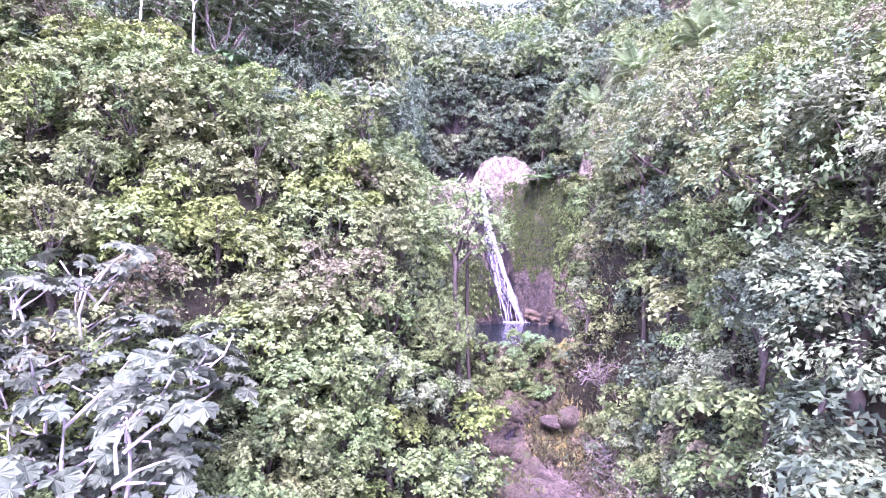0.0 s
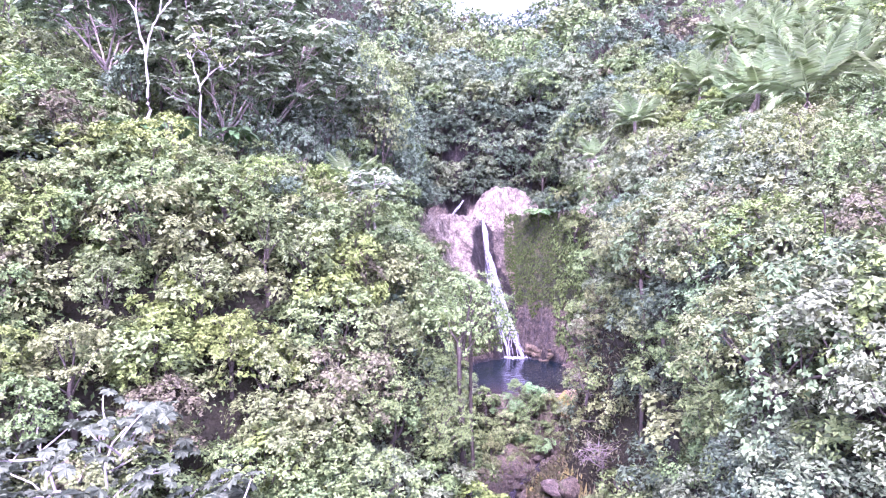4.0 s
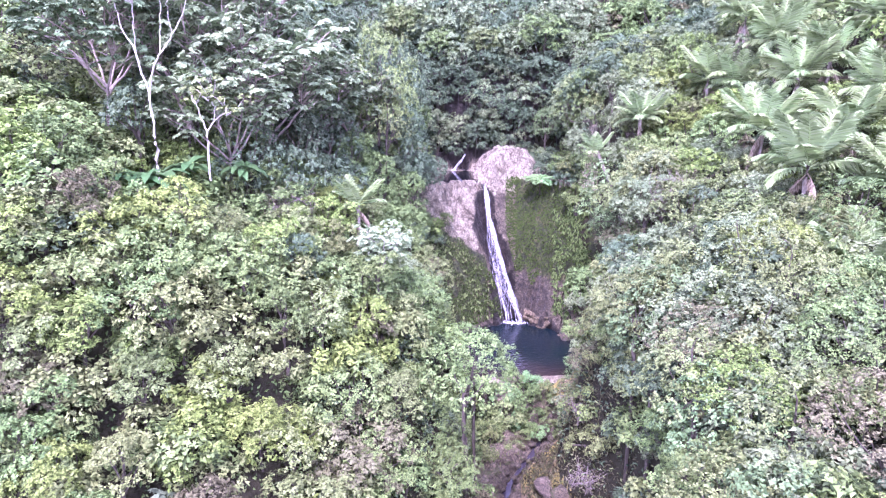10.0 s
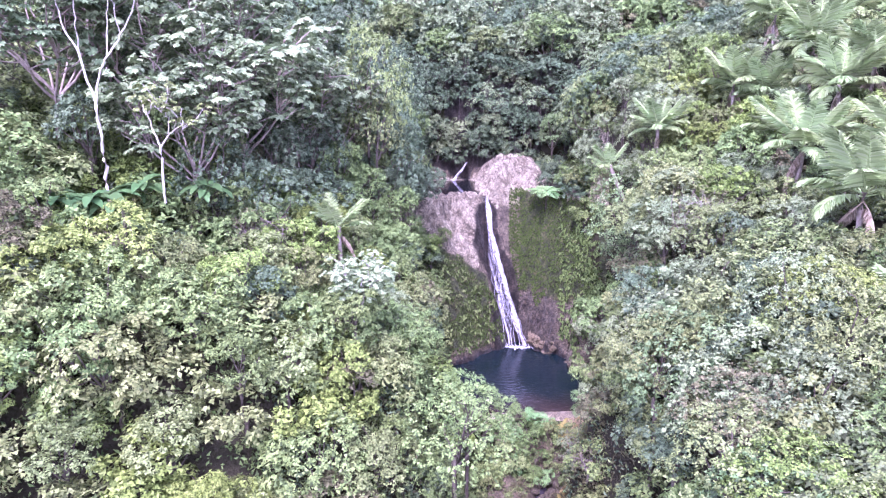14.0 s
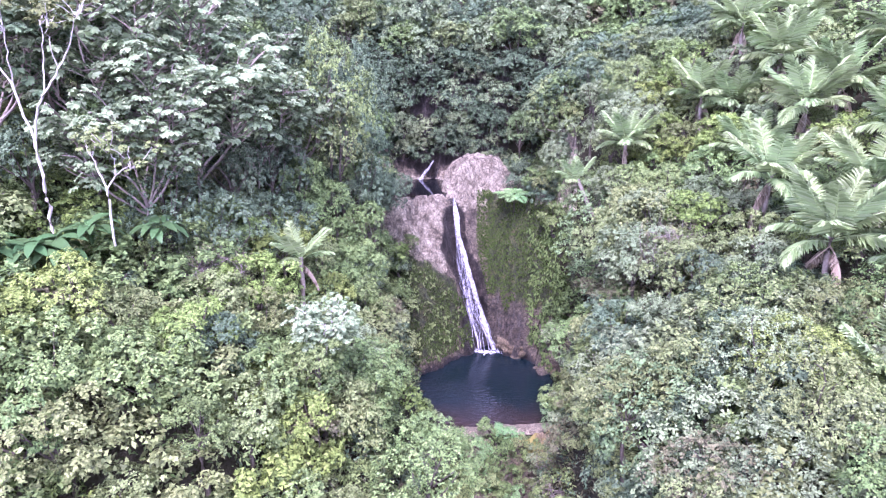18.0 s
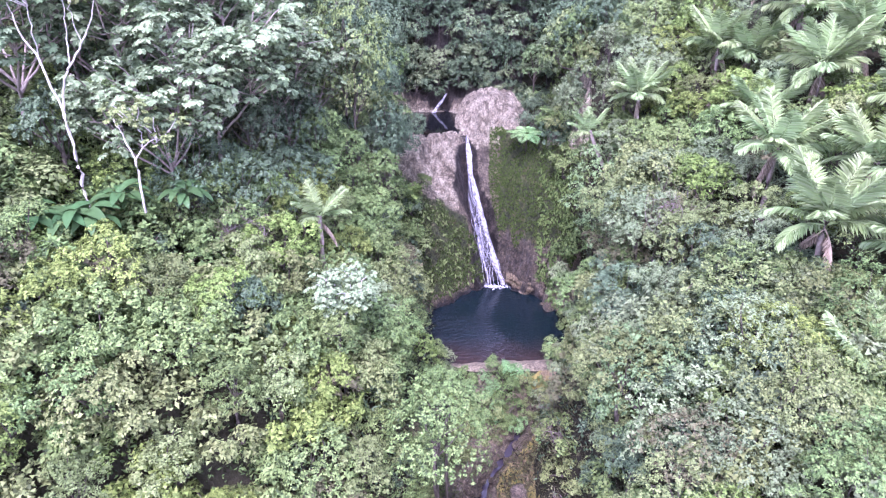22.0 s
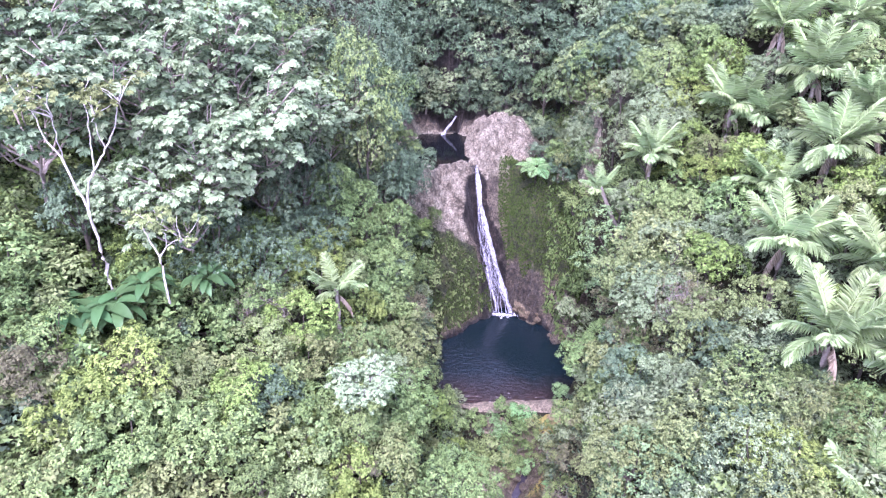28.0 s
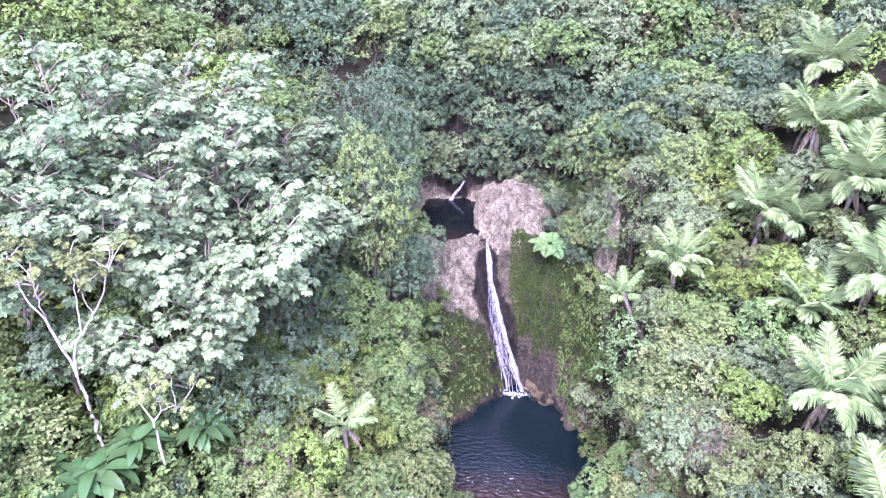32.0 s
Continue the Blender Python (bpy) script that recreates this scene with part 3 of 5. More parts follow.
# ---- water ----
def sheet(name, cx_, cy_, rx, ry, z, mat, label, category, power=2.0):
    ring, v, f = 48, [(cx_, cy_, z)], []
    for k in range(1, 7):
        for a in range(ring):
            t = 2 * math.pi * a / ring
            c, s = math.cos(t), math.sin(t)
            v.append((cx_ + rx * k / 6 * math.copysign(abs(c) ** (2 / power), c), cy_ + ry * k / 6 * math.copysign(abs(s) ** (2 / power), s), z))
    for a in range(ring):
        f.append((0, 1 + a, 1 + (a + 1) % ring))
        for k in range(5):
            p, q = 1 + k * ring + a, 1 + k * ring + (a + 1) % ring
            f.append((p, p + ring, q + ring, q))
    ob = new(name, mesh_from(name, v, f, [mat], True))
    return tagged(ob, label, category, kind="structure")


sheet("pool_water", 0.7, -4.6, 6.5, 5.6, 0.0, POOL_WATER, "dark teal plunge pool with fine ripples, brownish in the shallows", "water", 2.6)
sheet("upper_pool_water", -4.9, 6.9, 3.0, 3.3, 9.5, UPPER_WATER, "still black-brown pool on the ledge above the fall", "water")


def face_point(x, z):
    """A point on the rock face at x and height z."""
    y = float(shore_y(x) + z * face_lean(x))
    return y


def ribbon(path, widths, across=(1, 0, 0)):
    v, f = [], []
    across = Vector(across)
    for i, (p, w) in enumerate(zip(path, widths)):
        p = Vector(p)
        for k, u in enumerate((-0.5, -0.2, 0.2, 0.5)):
            v.append(tuple(p + across * w * u + Vector((0, -0.05 if k in (1, 2) else 0.02, 0.02 if k in (1, 2) else 0))))
    for i in range(len(path) - 1):
        for k in range(3):
            a = i * 4 + k
            f.append((a, a + 1, a + 5, a + 4))
    return v, f


fall = thing("waterfall", 0, 0, 0, "narrow white waterfall sliding down dark wet rock in braided strands", "waterfall")
rng = np.random.default_rng(5)


def jet_x(z):
    """The line of the main jet, straight at first and then swinging out over the groove."""
    return float(np.interp(z, [0, 1.3, 2.6, 4.2, 5.4, 7.0, 8.9, 9.4], [0.52, 0.08, -0.42, -0.9, -1.27, -1.74, -2.02, -2.2]))


def veil_x(z):
    """The left edge of the thin braided water."""
    return float(np.interp(z, [0, 1.3, 2.6, 4.0, 5.4, 7.0, 8.9, 9.4], [-0.62, -0.84, -1.25, -1.58, -1.85, -1.98, -2.22, -2.3]))


# share of the way from the jet to the veil's edge, top, foot, width, wander
STRANDS = [(0.0, 9.3, 0.0, 0.25, 0.25), (0.12, 9.3, 4.0, 0.18, 0.35), (-0.16, 9.2, 1.6, 0.06, 0.4), (0.42, 9.3, 5.6, 0.07, 0.7), (0.85, 9.25, 6.4, 0.05, 0.7),
           (0.86, 3.4, 0.0, 0.12, 0.3), (0.7, 4.4, 0.0, 0.045, 0.7), (0.25, 3.0, 0.0, 0.07, 0.5), (1.05, 2.2, 0.0, 0.03, 0.4), (-0.2, 2.4, 0.0, 0.05, 0.5), (0.5, 1.5, 0.0, 0.03, 0.4)]
for k in range(24):
    STRANDS.append((rng.uniform(0.1, 1.0), rng.uniform(3.4, 8.0), rng.uniform(0.4, 3.4), rng.uniform(0.010, 0.024), rng.uniform(0.8, 1.7)))
for k, (share, top, foot, wide, wander) in enumerate(STRANDS):
    path, widths = [], []
    phase, pace = rng.uniform(0, 6), rng.uniform(1.0, 2.0)
    for t in np.linspace(0, 1, max(14, int((top - foot) * 6))):
        z = top + (foot - top) * t
        s = share * (1 - 0.8 * math.exp(-t * 5)) if top < 9 and share < 0.8 else share
        s += 0.11 * wander * math.sin(phase + z * 1.9 * pace) + 0.05 * wander * math.sin(phase * 2 + z * 5.3)
        x = jet_x(z) + (veil_x(z) - jet_x(z)) * s
        gap = (x - float(fall_x(z))) / 0.62
        y = face_point(float(fall_x(z)), z) - 0.14 + 0.10 * min(abs(gap), 1.6) ** 2 * -1 - 0.02 * (k % 4)
        if z > 8.7:
            y += (z - 8.7) * 1.1
        path.append((x, y, z + 0.03))
        ends = min(1.0, t * 8 + 0.15) * (min(1.0, (1 - t) * 6 + 0.1) if foot > 0.1 else 1.0)
        widths.append(ends * wide * (1.0 + 0.35 * math.sin(phase * 3 + z * 2.9) + rng.uniform(-0.25, 0.25)) + 0.006)
    child("strand", mesh_from("strand", *ribbon(path, widths), [FOAM], True), fall)
# foam where it meets the pool
v, f = [], []
for k in range(150):
    a, r = rng.uniform(0, 2 * math.pi), abs(rng.normal(0, 0.45))
    x, y, s = 0.05 + r * math.cos(a) * 1.5, -0.42 + r * math.sin(a) * 0.4, rng.uniform(0.03, 0.09)
    n0 = len(v)
    for m in range(5):
        b = m * 2 * math.pi / 5
        v.append((x + s * math.cos(b), y + s * math.sin(b), 0.012))
    v.append((x, y, 0.03 + s * 0.6))
    f.extend([(n0 + m, n0 + (m + 1) % 5, n0 + 5) for m in range(5)])
tagged(child("foam", mesh_from("foam", v, f, [FOAM], True), fall, "white foam where the fall meets the pool"), kind="stuff")

chute = thing("upper_cascade", -4.6, 9.9, 9.5, "thin white cascade running into the upper pool", "waterfall")
for k in range(4):
    path = [(-0.45 + 1.1 * t + 0.08 * k * (1 - t) + 0.03 * math.sin(9 * t + k), -0.5 + 0.55 * t, 0.02 + 1.35 * t) for t in np.linspace(0, 1, 14)]
    child("strand", mesh_from("strand", *ribbon(path, [0.09 + 0.05 * math.sin(7 * t + k) for t in np.linspace(0, 1, 14)]), [FOAM], True), chute)


# ---- forest on the slopes ----
def open_ground(x, y):
    """Where no tree stands: gorge floor, pool, cliff and the way of the camera."""
    d = abs(x - float(stream_x(y)))
    if y > -11 and y < 3 and -5.8 < x < 6.0:
        return True
    if 2 <= y < 11.5 and -7.8 < x < 3.6:
        return True
    if y <= -11 and -4.5 < x < 4.0:
        return True
    if y < -34 and abs(x + 0.6) < 5.4:
        return True
    if any(abs(x - q[0]) < 1.2 and -1.6 < y - q[1] < 0.8 for q in PALMS):
        return True
    if -18.2 < x < -11.4 and -20.6 < y < -17.0:
        return True
    return False


PALMS = [
    (9.9, -20.3, 13.9, 1.05, 2), (10.2, -24.4, 11.0, 1.0, 1), (10.6, -5.4, 16.8, 1.0, 3), (11.2, -10.6, 14.8, 0.95, 1), (13.2, -10.8, 16.8, 1.05, 2), (10.0, -15.6, 14.8, 0.95, 2), (6.7, -7.0, 14.8, 0.8, 1),
    (7.7, 1.9, 16.0, 0.85, 2), (4.4, -7.2, 12.9, 0.6, 0), (13.1, -3.0, 20.2, 1.0, 2), (12.0, -5.8, 16.4, 1.0, 2), (14.0, -6.0, 18.7, 1.1, 2), (12.6, -17.4, 14.9, 1.0, 2)]
PALMS += [(15.4, -9.0, 17.6, 1.1, 2), (15.2, -14.6, 16.2, 1.05, 1), (12.4, -21.8, 13.4, 1.0, 2), (-7.5, -15.2, 11.5, 0.68, 2), (18.4, -8.0, 19.6, 1.1, 1), (15.2, 2.6, 21.7, 1.05, 1), (16.4, -3.0, 20.4, 1.05, 1)]
rng = np.random.default_rng(21)


def plant_woods(x0, x1, y0, y1, step, size, skip=None, far=True):
    for y in np.arange(y0, y1, step * 0.87):
        odd = int(round((y - y0) / (step * 0.87))) % 2
        for x in np.arange(x0 + odd * step / 2, x1, step):
            px, py = x + rng.normal(0, step * 0.2), y + rng.normal(0, step * 0.2)
            lim_l, lim_r = max(-36.0, -4.0 - (py + 43) * 0.80), min(27.0, 3.0 + (py + 43) * 0.70)
            if px < lim_l or px > lim_r or open_ground(px, py) or (skip and skip(px, py)):
                continue
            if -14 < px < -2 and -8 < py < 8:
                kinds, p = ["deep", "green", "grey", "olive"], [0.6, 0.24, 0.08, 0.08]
            elif px < -2 and py < 8:
                yellow = float(ss(-5, -10, px))
                kinds, p = ["green", "fresh", "olive", "grey", "dry", "deep"], [0.46, 0.12 + 0.14 * yellow, 0.26, 0.06 - 0.06 * yellow, 0.03, 0.02]
            elif px >= 8 and py < 2:
                kinds, p = ["grey", "green", "olive", "fresh", "deep"], [0.2, 0.3, 0.2, 0.26, 0.04]
            elif px >= -2 and py < 0:
                kinds, p = ["grey", "green", "olive", "fresh", "dry", "deep"], [0.38, 0.28, 0.2, 0.05, 0.04, 0.05]
            else:
                kinds, p = ["deep", "green", "grey", "olive", "dry"], [0.36, 0.27, 0.25, 0.09, 0.03]
            s_, shape = size * rng.uniform(0.8, 1.25), int(rng.integers(0, 5)) if size < 1.2 else int(rng.integers(7, 9))
            if px > 2 and py < -20:
                s_, shape = s_ * 0.78, int(rng.integers(5, 7))
            broadleaf(px, py, str(rng.choice(kinds, p=np.array(p) / sum(p))), shape, s_, rng.uniform(0, 360), squash=rng.uniform(0.9, 1.15), top=float(canopy(px, py)) + rng.normal(0.1, 0.16 + 0.3 * size), far=far)


near = lambda x, y: -17 < x < 15 and y < 5
plant_woods(-17, 15, -38, 5, 1.86, 0.76, far=False)
plant_woods(-34, 21, -28, 5, 3.3, 1.25, near)
plant_woods(-34, 25, 5, 16, 2.7, 1.15)
plant_woods(-26, 20, 16, 30, 4.0, 1.7)
plant_woods(-26, 20, 30, 54, 5.4, 2.3)
# lower trees that clothe the steep sides of the gorge
for y in np.arange(-33.0, -11.5, 1.9):
    for x, drop in ((4.4, 2.6), (-4.9, 2.4)):
        px, py = x + rng.normal(0, 0.25), y + rng.normal(0, 0.4)
        if x < 0 and y < -24:
            drop *= 0.4
        broadleaf(px, py, str(rng.choice(["grey", "green", "olive", "deep"] if x > 0 else ["green", "olive", "green", "grey"])), int(rng.integers(0, 5)), rng.uniform(0.55, 0.72), rng.uniform(0, 360), top=float(canopy(px, py)) - drop + rng.normal(0, 0.3))
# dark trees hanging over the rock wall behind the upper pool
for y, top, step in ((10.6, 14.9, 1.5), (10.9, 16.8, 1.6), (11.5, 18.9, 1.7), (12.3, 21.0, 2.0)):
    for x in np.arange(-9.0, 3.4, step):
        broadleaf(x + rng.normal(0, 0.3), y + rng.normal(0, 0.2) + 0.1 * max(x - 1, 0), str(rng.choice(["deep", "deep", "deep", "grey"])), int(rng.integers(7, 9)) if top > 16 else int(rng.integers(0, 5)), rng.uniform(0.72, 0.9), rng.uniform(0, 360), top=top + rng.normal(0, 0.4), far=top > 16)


for x, y in ((-16.4, 11.4), (-15.0, 12.8), (-17.8, 12.6), (-13.4, 11.8), (-19.2, 11.0), (-12.0, 13.0), (4.4, 10.6), (5.6, 9.6), (4.9, 8.4)):
    broadleaf(x, y, "deep", 7 + int(abs(x)) % 2, 1.05, x * 50, top=float(canopy(x, y)) + 0.2, far=True)


def join_trees(trees, label):
    """Far trees that nobody could count, as one object."""
    mats = list(dict.fromkeys(q[3] for q in trees))
    vs, fs, ms, n = [], [], [], 0
    for x, y, z, kind, shape, size, tall, turn in trees:
        v, f, lv, lf = CROWN_DATA[shape]
        c, s = math.cos(radians(turn)) * size, math.sin(radians(turn)) * size
        for p, faces, m in ((v, f.tolist(), mats.index(kind)), (lv, lf, len(mats))):
            vs.append(np.stack([x + p[:, 0] * c - p[:, 1] * s, y + p[:, 0] * s + p[:, 1] * c, z + p[:, 2] * tall], 1))
            fs += [tuple(k + n for k in q) for q in faces]
            ms += [m] * len(faces)
            n += len(p)
    tagged(new("far_forest", mesh_from("far_forest", np.concatenate(vs).tolist(), fs, [LEAF[k] for k in mats] + [BARK], False, ms)), label, "trees", kind="stuff")


join_trees(FAR_TREES, "dense dark green forest on the slopes behind and above the fall")


# ---- low shrubs that cover banks and fill the forest edge ----
SHRUBS, SHRUB_DATA = [], []
for i, kw in enumerate([
    dict(radius=1.2, high=0.55, flat=0.8, lobes=13, tips=26, leaf=0.13, slim=0.75, per=7, limbs=4),
    dict(radius=1.05, high=0.6, flat=1.0, lobes=13, tips=24, leaf=0.12, slim=0.8, per=7, limbs=4),
    dict(radius=1.3, high=0.45, flat=0.65, lobes=13, tips=26, leaf=0.16, slim=0.5, droop=0.5, per=7, limbs=4),
    dict(radius=1.2, high=0.6, flat=0.85, lobes=22, tips=40, leaf=0.085, slim=0.55, droop=0.4, per=8, limbs=5),
]):
    v, f, (lv, lf) = crown_shape(51 + i, **kw)
    SHRUB_DATA.append((v, f))
    SHRUBS.append((mesh_from("foliage", v.tolist(), f.tolist(), [LEAF["green"]]), mesh_from("stem", lv, lf, [BARK], True)))
SCRUB = {
    "green": "low green shrub with small clustered leaves on the bank",
    "fresh": "low yellow-green shrub with fresh shoots on the bank",
    "grey": "low grey-green shrub with glossy leaves on the bank",
    "deep": "low dark green shrub in the shade of the forest",
    "dry": "low brown shrub of withered leaves and dry vines",
    "olive": "low olive-green shrub tangled with climbers",
    "fern": "bright green ferny shrub growing beside the water",
}


def shrub(x, y, kind, shape, size, turn=0.0, z=None):
    z = at(x, y) if z is None else z
    ob = thing("shrub", x, y, z, SCRUB[kind], "shrub", "shrubs on the banks", turn, size)
    leaf_mesh, stems = SHRUBS[shape]
    child("stem", stems, ob)
    top = child("foliage", leaf_mesh, ob)
    top.material_slots[0].link = "OBJECT"
    top.material_slots[0].material = LEAF[kind]
    return ob


rng = np.random.default_rng(33)


def join_shrubs(spots, label):
    """Scrub too thick to count, as one object: spots of (x, y, kind, shape, size, turn)."""
    mats = list(dict.fromkeys(q[2] for q in spots))
    vs, fs, ms, n = [], [], [], 0
    for x, y, kind, shape, size, turn in spots:
        v, f = SHRUB_DATA[shape]
        c, s = math.cos(radians(turn)) * size, math.sin(radians(turn)) * size
        vs.append(np.stack([x + v[:, 0] * c - v[:, 1] * s, y + v[:, 0] * s + v[:, 1] * c, at(x, y) + v[:, 2] * size], 1))
        fs.append(f + n)
        ms += [mats.index(kind)] * len(f)
        n += len(v)
    tagged(new("scrub", mesh_from("scrub", np.concatenate(vs).tolist(), np.concatenate(fs).tolist(), [LEAF[k] for k in mats], False, ms)), label, "shrubs", kind="stuff")


def fill_shrubs(x0, x1, y0, y1, step, size, kinds, p, keep, joined=""):
    spots = []
    for y in np.arange(y0, y1, step):
        for x in np.arange(x0, x1, step):
            px, py = x + rng.normal(0, step * 0.25), y + rng.normal(0, step * 0.25)
            if keep(px, py):
                spots.append((px, py, str(rng.choice(kinds, p=p)), int(rng.integers(0, 3)), size * rng.uniform(0.75, 1.3), rng.uniform(0, 360)))
    if joined:
        join_shrubs(spots, joined)
    else:
        for q in spots:
            shrub(*q)


def gorge_bank(x, y):
    d = abs(x - float(stream_x(y)))
    lim = 1.9 if y < -11.0 else 5.7
    if -19 < y < -11.4 and x > float(stream_x(y)):
        lim = 3.4
    return lim < d < lim + 3.4 and not (y > -3.6 and -4.5 < x < 4.6)


fill_shrubs(-7.5, 7.5, -33, 0, 1.45, 1.05, ["green", "deep", "olive", "grey", "dry", "fresh"], [0.34, 0.18, 0.17, 0.17, 0.04, 0.1], gorge_bank)
fill_shrubs(-16, -5, -20, 2, 2.6, 1.15, ["green", "fresh", "olive", "dry", "deep"], [0.3, 0.28, 0.2, 0.12, 0.1], lambda x, y: x > -4 - (y + 43) * 0.75 and not (y > -9 and x > -6.0))
fill_shrubs(5.5, 16, -20, 2, 3.0, 1.15, ["grey", "green", "olive", "dry", "deep"], [0.36, 0.26, 0.18, 0.08, 0.12], lambda x, y: x < 3 + (y + 43) * 0.7)
# ledge, boulder's foot and wall above the fall
for x, y, kind, s in [(2.3, 4.6, "deep", 0.9), (3.2, 3.2, "green", 1.0), (3.6, 1.6, "deep", 0.95), (2.6, 6.6, "deep", 1.1), (2.2, 8.6, "grey", 1.0), (4.2, 0.0, "green", 1.0), (4.9, -1.6, "green", 1.0),
                      (-8.0, 2.9, "green", 0.9), (-7.2, 0.4, "green", 0.9), (-6.0, -1.2, "fresh", 1.0), (-5.3, -2.6, "green", 1.05), (-8.4, 4.6, "green", 1.0), (-5.2, -4.2, "olive", 1.0), (-8.0, 1.4, "fresh", 1.0), (-7.0, -0.8, "fresh", 0.9),
                      (-7.8, 6.6, "deep", 1.1), (-7.9, 8.4, "deep", 1.1), (1.6, 10.6, "grey", 0.9), (3.0, 10.0, "green", 1.1), (-0.3, 11.5, "deep", 1.0), (-2.2, 11.7, "deep", 1.05), (-4.2, 11.8, "deep", 1.1), (-6.2, 11.4, "deep", 1.1)]:
    shrub(x, y, kind, int(rng.integers(0, 3)), s * 1.1, rng.uniform(0, 360))
for x, y, kind, s in [(5.6, -34.6, "grey", 1.2), (4.4, -33.4, "grey", 1.2), (3.6, -31.6, "grey", 1.15), (3.4, -29.8, "grey", 1.0), (6.6, -35.6, "green", 1.3), (4.9, -31.0, "grey", 1.3), (3.2, -27.4, "grey", 1.0), (3.4, -25.4, "green", 1.0), (3.6, -23.2, "grey", 1.0), (2.9, -33.6, "olive", 0.9), (3.6, -32.6, "green", 1.0), (4.4, -29.4, "grey", 1.2), (4.2, -35.0, "grey", 1.0), (3.9, -30.6, "grey", 1.1), (4.6, -27.8, "green", 1.1), (5.6, -32.2, "grey", 1.5), (4.9, -33.2, "grey", 1.4)]:
    shrub(x, y, kind, 3, s * 1.1, rng.uniform(0, 360))
for x, y, kind, s in [(6.3, -2.9, "green", 0.9), (6.8, -4.4, "fresh", 0.9), (6.9, -6.0, "green", 0.95), (4.9, 0.6, "green", 1.0), (4.5, 2.2, "deep", 1.0), (6.8, -7.6, "grey", 0.9), (5.6, -1.2, "green", 1.0)]:
    shrub(x, y, kind, int(rng.integers(0, 3)), s, rng.uniform(0, 360))
fill_shrubs(-17, 17, 4.5, 15.5, 2.7, 1.5, ["deep", "green", "grey"], [0.5, 0.3, 0.2], lambda x, y: not open_ground(x, y) and not -8.5 < x < 4.2, "dark green scrub under the trees above the fall")
fill_shrubs(-20, -11.5, -25, -17, 1.9, 1.25, ["green", "fresh", "deep", "olive"], [0.4, 0.3, 0.15, 0.15], lambda x, y: x > -4 - (y + 43) * 0.8 and all(abs(x - q) > 1.1 or abs(y - r_) > 1.1 for q, r_ in ((-15.0, -19.4), (-12.7, -19.8))))
for x, y, s in [(0.9, 10.7, 0.9), (1.5, 9.7, 0.8), (-0.6, 10.9, 0.8)]:
    shrub(x, y, "deep", 0, s, x * 90)
# thick dark scrub that hangs over the wall behind the upper pool
join_shrubs([(-9.0 + 0.52 * k + rng.normal(0, 0.2), 11.3 + 2.6 * (k * 0.382 % 1.0), str(rng.choice(["deep", "deep", "green", "grey"])), k % 3, rng.uniform(1.15, 1.6), rng.uniform(0, 360)) for k in range(26)], "thick dark scrub hanging over the rock wall behind the upper pool")
fill_shrubs(-24, -14, -19, -6, 2.4, 1.5, ["deep", "green", "olive", "fresh"], [0.15, 0.4, 0.25, 0.2], lambda x, y: x > -4 - (y + 43) * 0.8, "green scrub under the tall trees of the upper slope")
# scrub on the walls of the gorge and on the banks beside the pool
spots = []
for y in np.arange(-33, -10.5, 1.15):
    for d in (2.5, 3.1, 3.7, 4.3):
        for side in (-1, 1):
            x = float(stream_x(y)) + side * d
            if abs(x) > 2.3 and not (side > 0 and -20 < y < -11.5 and x < 3.2):
                spots.append((x + rng.normal(0, 0.2), y + rng.normal(0, 0.3), str(rng.choice(["green", "deep", "olive", "grey", "dry"], p=[0.3, 0.2, 0.2, 0.2, 0.1])), int(rng.integers(0, 3)), rng.uniform(0.6, 0.95), rng.uniform(0, 360)))
for y in np.arange(-10.6, -1.0, 1.0):
    for d in (5.3, 5.9, 6.5):
        spots.append((1.3 + d + rng.normal(0, 0.2), y + rng.normal(0, 0.25), str(rng.choice(["green", "fresh", "olive", "grey"], p=[0.4, 0.15, 0.2, 0.25])), int(rng.integers(0, 3)), rng.uniform(0.6, 0.9), rng.uniform(0, 360)))
        spots.append((-0.3 - d + rng.normal(0, 0.2), y + rng.normal(0, 0.25), str(rng.choice(["green", "deep", "olive", "grey"], p=[0.4, 0.2, 0.2, 0.2])), int(rng.integers(0, 3)), rng.uniform(0.6, 0.9), rng.uniform(0, 360)))
for y in np.arange(-16.5, -10.6, 0.85):
    for x in (3.3, 3.9, 4.5, 5.1):
        spots.append((x + rng.normal(0, 0.2), y + rng.normal(0, 0.2), str(rng.choice(["green", "grey", "olive", "deep"])), int(rng.integers(0, 3)), rng.uniform(0.75, 1.15), rng.uniform(0, 360)))
for y in np.arange(2.0, 11.2, 0.9):
    for x in (3.7, 4.3, 4.9, 5.5):
        spots.append((x + rng.normal(0, 0.15), y + rng.normal(0, 0.2), str(rng.choice(["green", "deep", "grey", "olive"])), int(rng.integers(0, 3)), rng.uniform(0.8, 1.15), rng.uniform(0, 360)))
for x0, x1, y0, y1, step, kinds in ((-17, -5, -34, -19, 1.6, ["green", "fresh", "olive", "green", "olive", "green", "dry"]), (4.4, 11, -36, -18, 1.7, ["grey", "green", "olive", "deep"]), (-9.4, 3.4, 10.5, 11.3, 0.75, ["deep", "deep", "deep", "grey"])):
    for y in np.arange(y0, y1, step * (0.5 if y0 > 0 else 1)):
        for x in np.arange(x0, x1, step):
            if x > -4.5 - (y + 43) * 0.8 and x < 3.5 + (y + 43) * 0.7:
                spots.append((x + rng.normal(0, 0.3), y + rng.normal(0, 0.08 if y0 > 0 else 0.3), str(rng.choice(kinds)), int(rng.integers(0, 3)), rng.uniform(0.8, 1.2) if y0 > 0 else rng.uniform(1.1, 1.6), rng.uniform(0, 360)))
